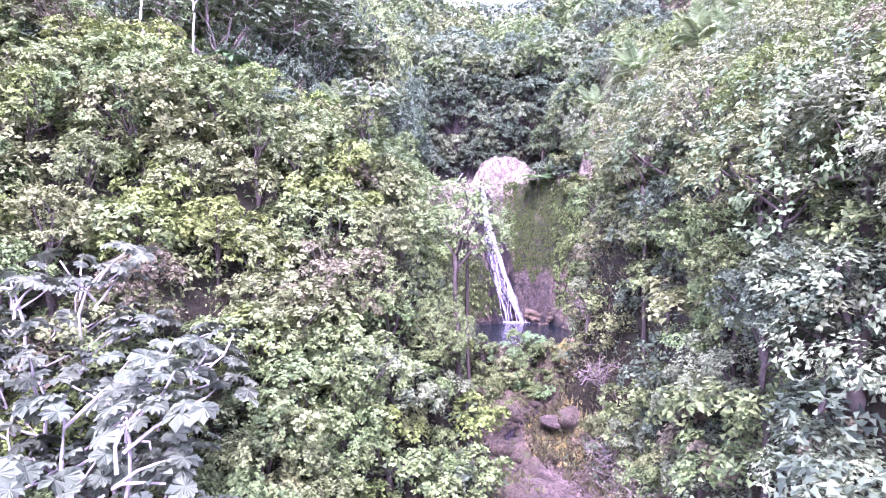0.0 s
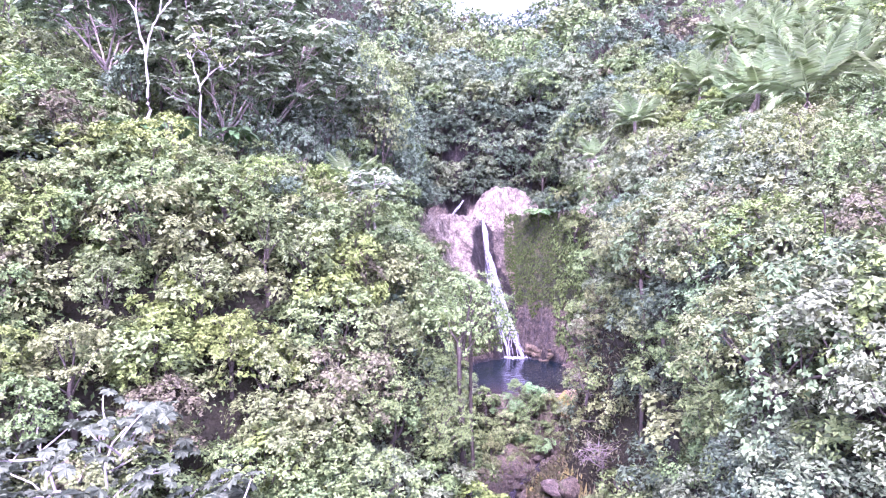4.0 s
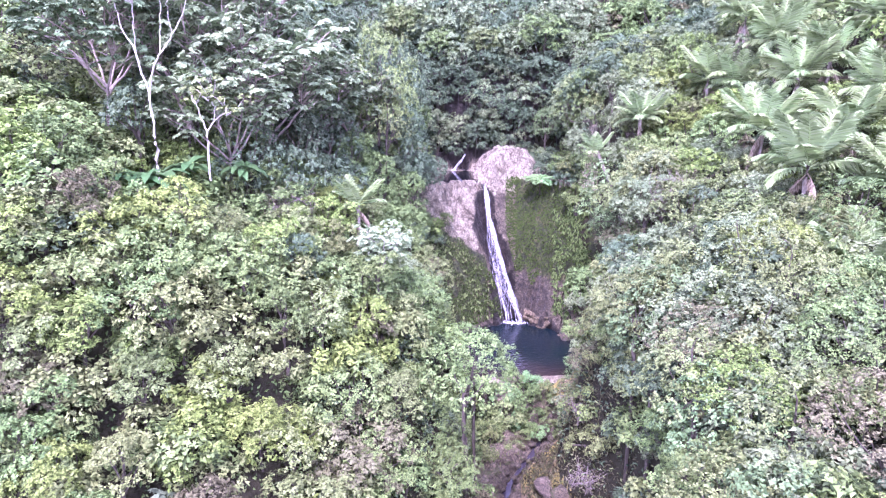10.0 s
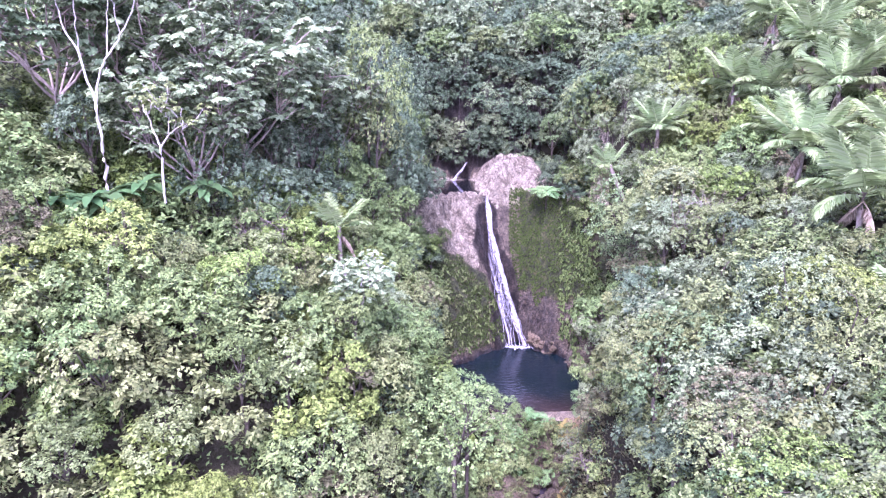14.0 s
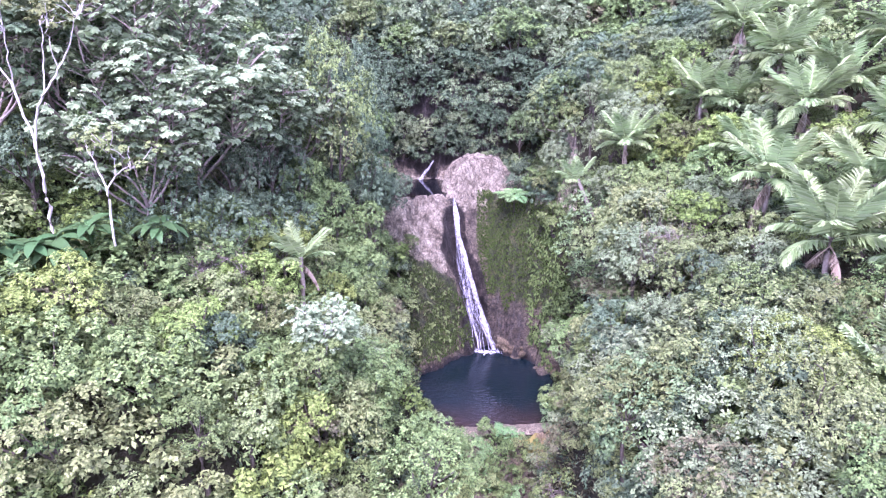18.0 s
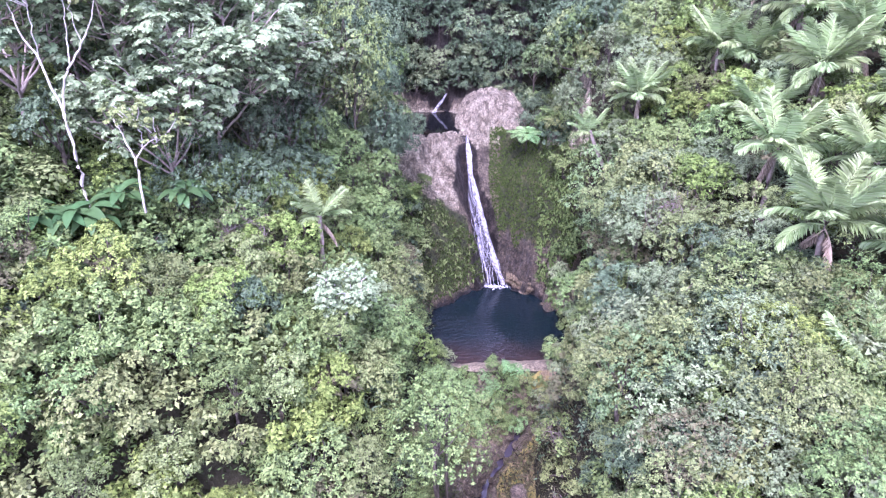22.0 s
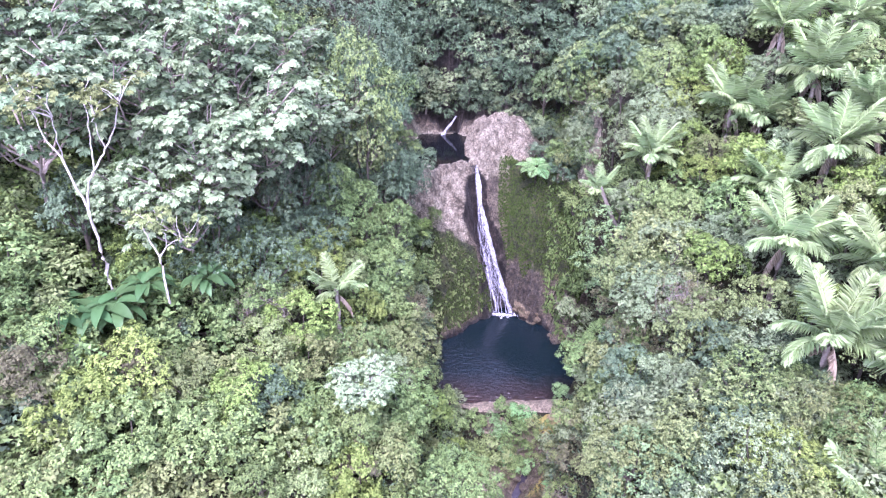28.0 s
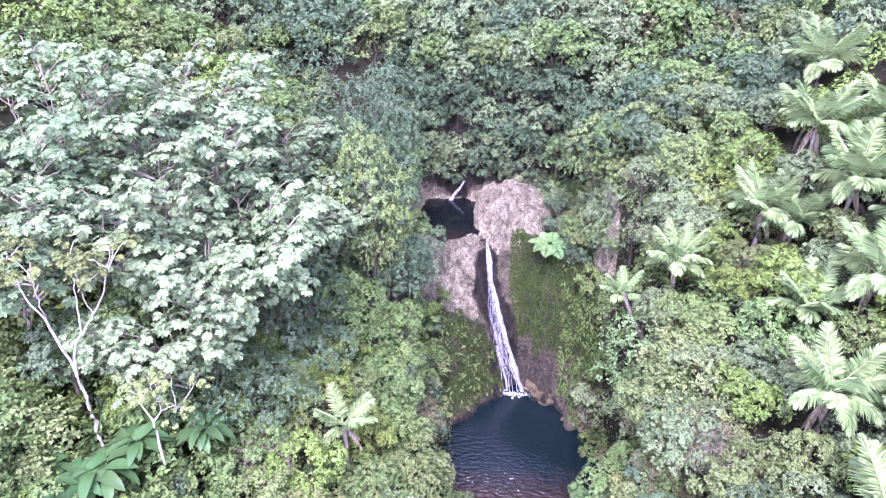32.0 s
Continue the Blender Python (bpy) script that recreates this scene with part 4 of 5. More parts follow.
join_shrubs(spots, "thick scrub clinging to the steep walls of the gorge and the pool's banks")
# plants on the sill of the pool
for x, y, kind, s in [(2.3, -11.1, "green", 0.7), (1.9, -11.6, "olive", 0.6), (0.2, -10.3, "green", 0.75), (0.95, -10.5, "fern", 0.7), (0.6, -11.2, "green", 0.85), (-0.7, -11.1, "fern", 0.75), (1.6, -11.0, "olive", 0.6), (-1.7, -11.1, "green", 0.85),
                      (3.6, -11.2, "grey", 0.7), (5.4, -9.9, "grey", 0.8), (-2.9, -10.2, "grey", 0.9), (2.8, -12.0, "deep", 0.7), (-0.9, -12.2, "olive", 0.7), (3.3, -16.0, "dry", 0.7), (3.2, -18.0, "dry", 0.9)]:
    shrub(x, y, kind, int(rng.integers(0, 3)), s, rng.uniform(0, 360))

for x, y, kind, s in [(0.9, -11.7, "green", 0.7), (1.3, -12.2, "fern", 0.55), (0.2, -12.7, "green", 0.6), (2.7, -12.6, "olive", 0.75), (-0.2, -11.8, "fern", 0.7), (0.5, -12.0, "green", 0.7), (-1.1, -12.0, "green", 0.85), (-1.9, -12.2, "green", 0.9), (-0.7, -13.0, "olive", 0.7), (-1.4, -13.2, "olive", 0.7), (-2.4, -13.6, "green", 0.9), (0.1, -13.2, "dry", 0.45),
                      (-1.7, -14.4, "olive", 0.6), (-2.6, -15.2, "green", 0.9), (0.4, -12.3, "dry", 0.5), (2.6, -11.7, "grey", 0.7), (-4.2, -26.6, "fresh", 1.15), (-3.6, -27.8, "fresh", 0.9), (-4.9, -28.6, "fresh", 1.0), (-2.7, -28.8, "green", 0.9), (-2.3, -26.0, "green", 0.9), (-3.2, -14.6, "olive", 1.0), (-3.6, -16.4, "green", 1.1), (-3.4, -12.8, "green", 1.0), (-3.4, -18.4, "grey", 1.1), (3.2, -12.6, "grey", 0.85), (3.6, -13.8, "green", 0.85), (-2.4, -17.0, "green", 0.8), (-2.5, -18.8, "grey", 0.8), (-1.9, -20.6, "olive", 0.75), (0.75, -11.0, "green", 0.6)]:
    shrub(x, y, kind, int(rng.integers(0, 3)), s, rng.uniform(0, 360))

shrub(3.7, -9.3, "fern", 3, 0.95, 20, z=0.05)

# ---- trees that stand out: over pool and gorge, on the banks and behind the fall ----
for x, y, kind, shape, s, sq, top in [
    (5.7, -9.0, "jade", 5, 1.12, 0.95, 12.8), (5.5, -11.4, "jade", 6, 0.8, 1.0, 11.3), (6.5, -12.9, "olive", 5, 0.98, 1.0, 13.7), (5.6, -15.0, "dry", 6, 0.62, 1.0, 10.9), (6.9, -16.9, "dry", 5, 0.6, 1.2, 11.2),
    (7.4, -21.6, "olive", 6, 1.0, 1.0, 12.9), (4.7, -22.4, "jade", 5, 0.98, 1.1, 10.9), (4.4, -19.4, "grey", 6, 0.72, 1.1, 10.2), (6.2, -24.9, "grey", 6, 0.95, 1.05, 11.3), (5.2, -28.4, "jade", 5, 0.9, 1.1, 9.8), (5.6, -31.8, "jade", 6, 0.95, 1.2, 9.3),
    (9.0, -21.5, "olive", 5, 0.6, 1.0, 13.1), (10.4, -22.0, "green", 6, 0.6, 1.0, 13.0), (10.8, -2.6, "fresh", 5, 0.72, 1.1, 19.4), (5.6, 0.6, "grey", 5, 1.0, 1.3, 15.2), (5.4, 4.4, "green", 5, 1.05, 1.2, 17.6), (2.6, 9.6, "jade", 3, 0.8, 1.1, 14.6), (4.6, 7.4, "grey", 6, 1.0, 1.2, 17.0), (5.9, -6.2, "green", 6, 1.0, 1.05, 13.5), (8.4, 0.8, "grey", 5, 1.0, 1.0, 18.2)]:
    broadleaf(x, y, kind, shape, s, rng.uniform(0, 360), squash=sq, top=top)
for x, y, kind, shape, s, sq, top in [
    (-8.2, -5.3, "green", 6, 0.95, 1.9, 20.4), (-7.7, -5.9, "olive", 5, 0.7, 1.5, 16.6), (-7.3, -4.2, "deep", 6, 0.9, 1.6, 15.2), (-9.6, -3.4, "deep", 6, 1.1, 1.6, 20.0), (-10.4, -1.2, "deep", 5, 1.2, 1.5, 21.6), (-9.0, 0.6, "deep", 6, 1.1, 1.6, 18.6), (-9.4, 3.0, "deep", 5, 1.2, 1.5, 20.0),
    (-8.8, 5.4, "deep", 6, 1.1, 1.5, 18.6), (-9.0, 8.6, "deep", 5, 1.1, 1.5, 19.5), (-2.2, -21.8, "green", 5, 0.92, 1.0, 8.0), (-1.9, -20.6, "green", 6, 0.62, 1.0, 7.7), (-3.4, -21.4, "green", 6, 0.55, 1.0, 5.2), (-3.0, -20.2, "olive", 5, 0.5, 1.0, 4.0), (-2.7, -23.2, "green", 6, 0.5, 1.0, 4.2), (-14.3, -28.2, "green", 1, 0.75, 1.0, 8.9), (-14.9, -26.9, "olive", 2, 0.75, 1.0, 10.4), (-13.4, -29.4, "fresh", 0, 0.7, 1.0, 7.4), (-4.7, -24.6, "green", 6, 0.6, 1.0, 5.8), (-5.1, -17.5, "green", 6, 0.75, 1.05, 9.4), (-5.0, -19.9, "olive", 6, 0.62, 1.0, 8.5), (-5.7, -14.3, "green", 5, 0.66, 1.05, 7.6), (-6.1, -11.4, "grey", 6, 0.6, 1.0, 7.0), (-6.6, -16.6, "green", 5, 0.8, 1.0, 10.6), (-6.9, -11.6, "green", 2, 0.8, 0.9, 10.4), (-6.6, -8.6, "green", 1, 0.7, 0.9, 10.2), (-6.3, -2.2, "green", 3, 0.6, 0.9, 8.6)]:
    broadleaf(x, y, kind, shape, s, rng.uniform(0, 360), squash=sq, top=top)


for k, (x, y, top) in enumerate([(-12.4, -15.8, 15.4), (-10.8, -14.6, 14.4), (-13.6, -13.6, 17.0), (-11.4, -11.6, 16.4), (-10.2, -9.6, 16.0), (-15.4, -14.8, 17.6), (-16.8, -16.6, 17.2), (-12.6, -9.4, 17.4), (-10.6, -7.2, 17.2), (-14.6, -10.6, 18.4), (-17.6, -12.6, 19.0), (-9.2, -8.4, 14.2), (-9.4, -11.4, 13.4), (-13.0, -6.0, 18.6)]):
    broadleaf(x, y, ("deep", "deep", "green")[k % 3], 5 + k % 2 if k < 5 else k % 5, 0.85, k * 67, squash=1.2, top=top)


# ---- palms ----
def frond_shape(seed, length=2.5, rise=0.9, sag=1.2, half=0.72, pairs=34, limp=0.3):
    """One feathered frond along +y: an arching rib with close-set leaflets on both sides."""
    rng = np.random.default_rng(seed)
    t = np.linspace(0, 1, 14)
    rib = np.stack([0.05 * np.sin(t * 3 + seed), length * (t - 0.12 * t ** 3), rise * t * 1.6 - sag * t ** 2.2], 1)
    tv, tf = tube([tuple(p) for p in rib], [0.03 * (1 - 0.85 * k) for k in t], 4)
    s = np.linspace(0.16, 0.99, pairs)
    p = np.stack([np.interp(s, t, rib[:, k]) for k in range(3)], 1)
    d = unit(np.gradient(p, axis=0))
    out, bits = [], [(tv, tf)]
    for sign in (-1, 1):
        side = np.array([sign, 0, 0])
        way = unit(side * (0.95 - 0.45 * s[:, None]) + d * (0.35 + 0.65 * s[:, None]) + np.array([0, 0, 0.18 - limp]) + rng.normal(0, 0.06, (pairs, 3)))
        ln = half * np.sin(np.pi * np.clip(0.16 + s * 0.82, 0, 1)) ** 0.6 * rng.uniform(0.88, 1.1, pairs)
        up = np.tile([0, 0, 1.0], (pairs, 1)) + side * 0.25
        v, f = leaves(p, way, unit(up), ln + 0.06, np.full(pairs, 0.125), 0.1, 0.12 + limp * 0.3, 0.35)
        bits.append((v, f))
    return join(*bits)


FRONDS = [mesh_from("frond", *frond_shape(3 + k, **kw), [LEAF["palm"]]) for k, kw in enumerate([
    dict(length=2.1, rise=1.7, sag=0.6), dict(length=2.3, rise=1.3, sag=0.9), dict(rise=0.9, sag=1.1), dict(rise=0.5, sag=1.2, half=0.66)])]
DEAD = mesh_from("dead_frond", *frond_shape(17, length=1.7, rise=-0.5, sag=0.9, half=0.42, limp=0.9), [LEAF["straw"]])


def palm(x, y, top, size=1.0, turn=0.0, dead=2, count=13, seed=0, lean=0.0):
    r = np.random.default_rng(seed + 700)
    z = min(at(x + lean, y), top - 1.0)
    ob = thing("palm_tree", x, y, z, "palm with broad light green arching fronds" + (" and hanging brown dead fronds" if dead else " growing from the scrub"), "palm", "palms on the slope", 0 if lean else turn)
    h = (top - z)
    child("trunk", mesh_from("trunk", *limb(r, (lean, 0, -0.3), (0, 0, h), 0.13, 0.09, 7, 0.015, 8), [PALM_BARK], True), ob)
    for k in range(count):
        a = k * 137.5 + r.normal(0, 9)
        layer = 0 if k < count * 0.38 else 1 if k < count * 0.62 else 2 if k < count * 0.85 else 3
        fr = child("frond", FRONDS[layer], ob)
        fr.matrix_local = pose(0, 0, h - 0.05 * layer, r.normal(0, 5), r.normal(0, 10), a)
        fr.scale = (size, size * r.uniform(0.85, 1.12), size)
    for k in range(dead):
        fr = child("dead_frond", DEAD, ob, "brown withered frond hanging down")
        fr.matrix_local = pose(0, 0, h - 0.25, r.normal(-25, 8), r.normal(0, 15), 150 + k * 70 + r.normal(0, 25))
        fr.scale = (size,) * 3
    return ob


for k, (x, y, top, s, dead) in enumerate(PALMS):
    palm(x, y, top, s * 0.82, k * 53.0, dead, 16 if s > 0.7 else 11, k, 2.4 if x < 5 and x > 0 else 0.0)
    # low trees that hide the foot of the stem
    for dx, dy, f in ((-0.9, -1.5, 1.0), (1.1, -1.2, 1.3)) if not 0 < x < 5 else ():
        broadleaf(x + dx, y + dy, ("grey", "green", "olive")[(k + (dx > 0)) % 3], k % 5, 0.6, k * 71, top=top - f)


# ---- cecropias: pale candelabra limbs with big lobed leaves ----
def palmate(base, up, size, rng, lobes=9):
    """Big leaves cut into lobes: arrays of centre, facing and size."""
    n = len(base)
    ref = unit(np.cross(up, rng.normal(0, 1, (n, 3))))
    other = np.cross(up, ref)
    allv, allf, off = [], [], 0
    for k in range(lobes):
        a = 2 * np.pi * k / lobes * 0.93
        way = unit(ref * math.cos(a) + other * math.sin(a) - up * 0.22)
        ln = size * (1.0 - 0.28 * (1 - math.cos(a)) / 2)
        v, f = leaves(base, way, up, ln, ln * 0.62, 0.08, 0.10, 0.64)
        allv.append(v.reshape(n, 4, 3))
    v = np.concatenate(allv, axis=1).reshape(-1, 3)
    q = np.arange(n * lobes)[:, None] * 4
    f = np.concatenate([q + np.array([[0, 1, 2]]), q + np.array([[0, 2, 3]])], 1).reshape(-1, 3)
    return v, f


def cecropia_shape(seed, height=7.0, fork=3.3, limbs=4, reach=2.2, twigs=4, per=7, leaf=0.42, lean=0.0, bare=-0.2):
    rng = np.random.default_rng(seed)
    bits, tips = [], []
    top = np.array([lean, 0.3 * lean, fork])
    bits.append(limb(rng, (0, 0, -0.4), top, 0.085, 0.065, 8, 0.025, 8))
    for k in range(limbs):
        a = 2 * math.pi * (k + rng.uniform(-0.2, 0.2)) / limbs
        low = top + np.array([0, 0, rng.uniform(-0.1, 0.15) * k * 0.5])
        end = np.array([math.cos(a) * reach * rng.uniform(0.5, 0.9), math.sin(a) * reach * rng.uniform(0.5, 0.9), (height - fork) * rng.uniform(0.62, 0.9)]) + top
        elbow = low + (end - low) * 0.45 + np.array([math.cos(a), math.sin(a), -0.3]) * 0.22 * reach
        bits.append(limb(rng, low, elbow, 0.05, 0.038, 5, 0.05))
        bits.append(limb(rng, elbow, end, 0.038, 0.016, 5, 0.05))
        tips.append(end)
        for m in range(twigs):
            s = rng.uniform(bare, 0.98)
            root = elbow + (end - elbow) * s
            b = a + rng.uniform(-1.7, 1.7)
            tip = root + np.array([math.cos(b) * rng.uniform(0.5, 1.2), math.sin(b) * rng.uniform(0.5, 1.2), rng.uniform(0.15, 0.9)]) * reach * 0.42
            bits.append(limb(rng, root, tip, 0.028, 0.014, 4, 0.08, 5))
            tips.append(tip)
    tips = np.array(tips)
    n = len(tips)
    rep = np.repeat(tips, per, 0)
    ang = rng.uniform(0, 2 * np.pi, n * per)
    rad = rng.uniform(0.15, 0.62, n * per)
    pos = rep + np.stack([np.cos(ang) * rad, np.sin(ang) * rad, rng.uniform(-0.12, 0.22, n * per) - rad * 0.18], 1)
    up = unit(np.stack([np.cos(ang) * 0.45, np.sin(ang) * 0.45, np.ones(n * per)], 1) + rng.normal(0, 0.18, (n * per, 3)))
    v, f = palmate(pos, up, leaf * rng.uniform(0.7, 1.2, n * per), rng)
    return v, f, join(*bits)


CECROPIA = []
for seed, kw in [(5, dict(height=9.0, fork=3.2, limbs=2, reach=1.7, twigs=12, per=8, leaf=0.22, lean=-0.35, bare=0.62)),
                 (6, dict(height=4.2, fork=1.6, limbs=3, reach=1.2, twigs=4, per=8, leaf=0.2, bare=0.5)),
                 (7, dict(height=10.0, fork=3.8, limbs=7, reach=3.0, twigs=18, per=8, leaf=0.27)),
                 (8, dict(height=9.0, fork=3.2, limbs=8, reach=2.7, twigs=16, per=8, leaf=0.25)),
                 (9, dict(height=4.4, fork=1.0, limbs=6, reach=2.2, twigs=7, per=5, leaf=0.25)),
                 (10, dict(height=2.6, fork=0.7, limbs=7, reach=1.2, twigs=7, per=8, leaf=0.2))]:
    v, f, (lv, lf) = cecropia_shape(seed, **kw)
    CECROPIA.append((mesh_from("crown", v.tolist(), f.tolist(), [LEAF["silver"]]), mesh_from("trunk", lv, lf, [PALE_BARK], True)))


def cecropia(x, y, top, shape, label, turn=0.0, size=None, kind="silver", z=None):
    h = (7.0, 4.2, 10.0, 9.0, 4.4, 2.6)[shape]
    z = at(x, y) - 0.1 if z is None else z
    size = size or min(1.25, max(0.75, (top - z) / h))
    ob = thing("cecropia_tree", x, y, z, label, "tree", "cecropia trees", turn, size)
    stem = child("trunk", CECROPIA[shape][1], ob, "pale smooth grey-white trunk and limbs" if shape not in (2, 3) else "")
    if shape in (2, 3):
        stem.material_slots[0].link = "OBJECT"
        stem.material_slots[0].material = PALM_BARK
    top_ = child("crown", CECROPIA[shape][0], ob)
    top_.material_slots[0].link = "OBJECT"
    top_.material_slots[0].material = LEAF[kind]
    return ob


TALL = "tall cecropia with large silvery lobed leaves on the upper slope"


def slender_cecropia(x, y, z, stems, leaf, per, label, kind, seed):
    """A thin-stemmed cecropia; stems are lists of (dx, dy, dz, radius) from the foot outwards."""
    r = np.random.default_rng(seed)
    ob = thing("cecropia_tree", x, y, z, label, "tree", "cecropia trees")
    tips = []
    for path in stems:
        pts = np.array(path)
        t = np.linspace(0, len(pts) - 1, 4 * len(pts) - 3)
        fine = np.stack([np.interp(t, np.arange(len(pts)), pts[:, k]) for k in range(4)], 1)
        fine[1:-1, :3] += r.normal(0, 0.025, (len(fine) - 2, 3))
        child("trunk" if path is stems[0] else "limb", mesh_from("limb", *tube(fine[:, :3].tolist(), (0.72 * fine[:, 3]).tolist(), 8), [PALE_BARK], True), ob, "pale smooth grey-white bark")
        if path is stems[0]:
            continue
        end = pts[-1, :3]
        for m in range(5):
            a = r.uniform(0, 2 * math.pi)
            tip = end + np.array([math.cos(a) * 0.75, math.sin(a) * 0.75, r.uniform(0.1, 0.8)]) * r.uniform(0.5, 1.1)
            child("twig", mesh_from("twig", *limb(r, end - np.array([0, 0, 0.15]), tip, 0.018, 0.009, 4, 0.08, 5), [PALE_BARK], True), ob)
            tips.append(tip)
    tips = np.repeat(np.array(tips), per, 0)
    n = len(tips)
    ang, rad = r.uniform(0, 2 * np.pi, n), r.uniform(0.1, 0.5, n)
    pos = tips + np.stack([np.cos(ang) * rad, np.sin(ang) * rad, r.uniform(-0.1, 0.2, n) - rad * 0.2], 1)
    up = unit(np.stack([np.cos(ang) * 0.45, np.sin(ang) * 0.45, np.ones(n)], 1) + r.normal(0, 0.18, (n, 3)))
    v, f = palmate(pos, up, leaf * r.uniform(0.7, 1.2, n), r)
    child("crown", mesh_from("crown", v.tolist(), f.tolist(), [LEAF[kind]]), ob)


slender_cecropia(-15.1, -18.5, 13.2, [
    [(0, 0, -0.3, 0.1), (0.03, 0, 1.2, 0.085), (0.03, 0, 2.3, 0.075), (0.04, 0, 3.5, 0.07)],
    [(0.04, 0, 3.4, 0.06), (-0.36, 0.1, 5.1, 0.05), (-0.8, 0.2, 5.8, 0.04), (-1.05, 0.3, 6.6, 0.028), (-1.2, 0.3, 7.3, 0.02)],
    [(-0.36, 0.1, 5.1, 0.035), (-0.2, -0.2, 6.0, 0.028), (0.0, -0.3, 7.0, 0.02)],
    [(0.04, 0, 3.4, 0.058), (0.45, -0.1, 4.6, 0.05), (0.75, -0.1, 5.0, 0.046), (1.3, 0, 5.7, 0.038), (1.8, 0.1, 6.5, 0.028), (2.1, 0.1, 7.4, 0.02)],
    [(0.75, -0.1, 5.0, 0.035), (0.68, 0.2, 5.8, 0.03), (0.8, 0.3, 6.6, 0.022), (0.7, 0.4, 7.2, 0.018)],
    [(1.3, 0, 5.7, 0.028), (1.35, -0.3, 6.5, 0.02), (1.5, -0.4, 7.1, 0.016)]],
    0.17, 8, "slender white-trunked cecropia forking into a narrow V, with sparse pale leaves", "olive", 3)
slender_cecropia(-12.6, -19.1, 13.5, [
    [(0, 0, -0.3, 0.06), (0.02, 0, 0.8, 0.055), (0.07, 0, 1.7, 0.05)],
    [(0.07, 0, 1.65, 0.045), (-0.17, 0, 2.4, 0.035), (-0.31, 0, 2.9, 0.025)],
    [(0.07, 0, 1.65, 0.042), (0.37, 0.05, 2.1, 0.035), (0.93, 0.05, 2.4, 0.022)],
    [(0.37, 0.05, 2.1, 0.03), (0.5, -0.1, 2.6, 0.022), (0.3, -0.1, 3.0, 0.016)]],
    0.16, 7, "small white-stemmed cecropia with a thin crown", "olive", 4)
for x, y, top, shape, turn in [(-15.6, -13.4, 22.6, 2, 0), (-12.6, -12.0, 21.4, 3, 40), (-11.2, -8.6, 18.8, 2, 100), (-18.6, -15.6, 23.0, 3, 10), (-12.6, -4.8, 20.6, 2, 200), (-15.4, -8.4, 23.4, 3, 150),
                               (-19.5, -10.5, 25.0, 2, 310), (-13.2, -15.6, 19.4, 3, 280), (-9.9, -5.4, 18.6, 3, 20), (-16.0, -4.0, 23.5, 2, 75)]:
    cecropia(x, y, top, shape, TALL, turn)
for x, y, top, shape, turn in [(-9.5, -33.4, 6.2, 4, 0), (-8.2, -34.2, 4.4, 4, 130), (-8.7, -31.4, 4.6, 4, 250), (-10.6, -30.9, 6.0, 4, 70)]:
    cecropia(x, y, top, 4, "low sprawling cecropia with big pale grey leaves and bare white limbs", turn, kind="pale")
cecropia(3.3, -31.0, 0.4, 4, "low sprawling cecropia with big pale grey leaves beside the stream", 30, size=0.42, kind="pale")
cecropia(-5.4, -20.4, 12.0, 5, "small pale-leaved cecropia standing out of the scrub", 30, size=0.72, z=9.7)
broadleaf(-5.5, -21.0, "green", 1, 0.62, 50, top=11.0)


# ---- big-leaved plants at the foot of the white trunks ----
def paddle(seed, length=1.0, width=0.42):
    """A stalked paddle-shaped leaf along +y, folded on its midrib."""
    v, f = [], []
    n = 8
    for i in range(n + 1):
        t = i / n
        w = width * math.sin(math.pi * min(1.0, 0.08 + t * 0.92)) ** 0.7 * 0.5
        y, z = 0.45 + length * t, 0.75 + 0.35 * t - 0.75 * t * t
        v += [(-w, y, z + 0.25 * w), (0, y, z), (w, y, z + 0.25 * w)]
    for i in range(n):
        a = i * 3
        f += [(a, a + 1, a + 4, a + 3), (a + 1, a + 2, a + 5, a + 4)]
    return join((v, f), tube([(0, 0, 0), (0, 0.18, 0.45), (0, 0.46, 0.76)], [0.02, 0.016, 0.012], 5))


PADDLE = mesh_from("leaf", *paddle(1), [LEAF["broad"]], True)


def big_leaf_plant(x, y, size, count=9, turn=0.0, z=None):
    r = np.random.default_rng(int(abs(x * 31 + y * 7)))
    z = at(x, y) if z is None else z
    ob = thing("big_leaf_plant", x, y, z, "clump of dark green paddle-shaped leaves in the shade", "plant", "big-leaved plants", turn)
    for k in range(count):
        q = child("leaf", PADDLE, ob)
        q.matrix_local = pose(0, 0, 0, r.uniform(-8, 34), r.normal(0, 8), k * 137.5)
        q.scale = (size * r.uniform(0.85, 1.2),) * 3
    return ob


for x, y, s, z in [(-14.4, -19.6, 1.0, 12.7), (-15.8, -20.5, 1.0, 12.7), (-16.6, -20.0, 0.9, 12.8), (-17.0, -21.2, 1.0, 12.4), (-13.7, -18.6, 0.8, 13.1), (-11.8, -17.6, 0.8, 12.9), (-15.0, -20.0, 0.9, 12.7)]:
    big_leaf_plant(x, y, s * 0.92, 19, 0, z)


# ---- the umbrella fern beside the boulder ----
def fern_frond(seed):
    r = np.random.default_rng(seed)
    n = 16
    s = np.linspace(0.12, 1, n)
    p = np.stack([np.zeros(n), 0.95 * s, 0.32 * s - 0.42 * s ** 2.2], 1)
    bits = [tube([tuple(q) for q in p], [0.012 * (1.05 - k) + 0.003 for k in s], 4)]
    for sign in (-1, 1):
        way = unit(np.stack([np.full(n, sign * 1.0), 0.35 + 0.4 * s, np.full(n, -0.12)], 1))
        ln = 0.34 * np.sin(np.pi * (0.15 + 0.83 * s)) ** 0.8
        bits.append(leaves(p, way, np.tile([0, 0, 1.0], (n, 1)), ln + 0.03, np.full(n, 0.085), 0.12, 0.1))
    return join(*bits)


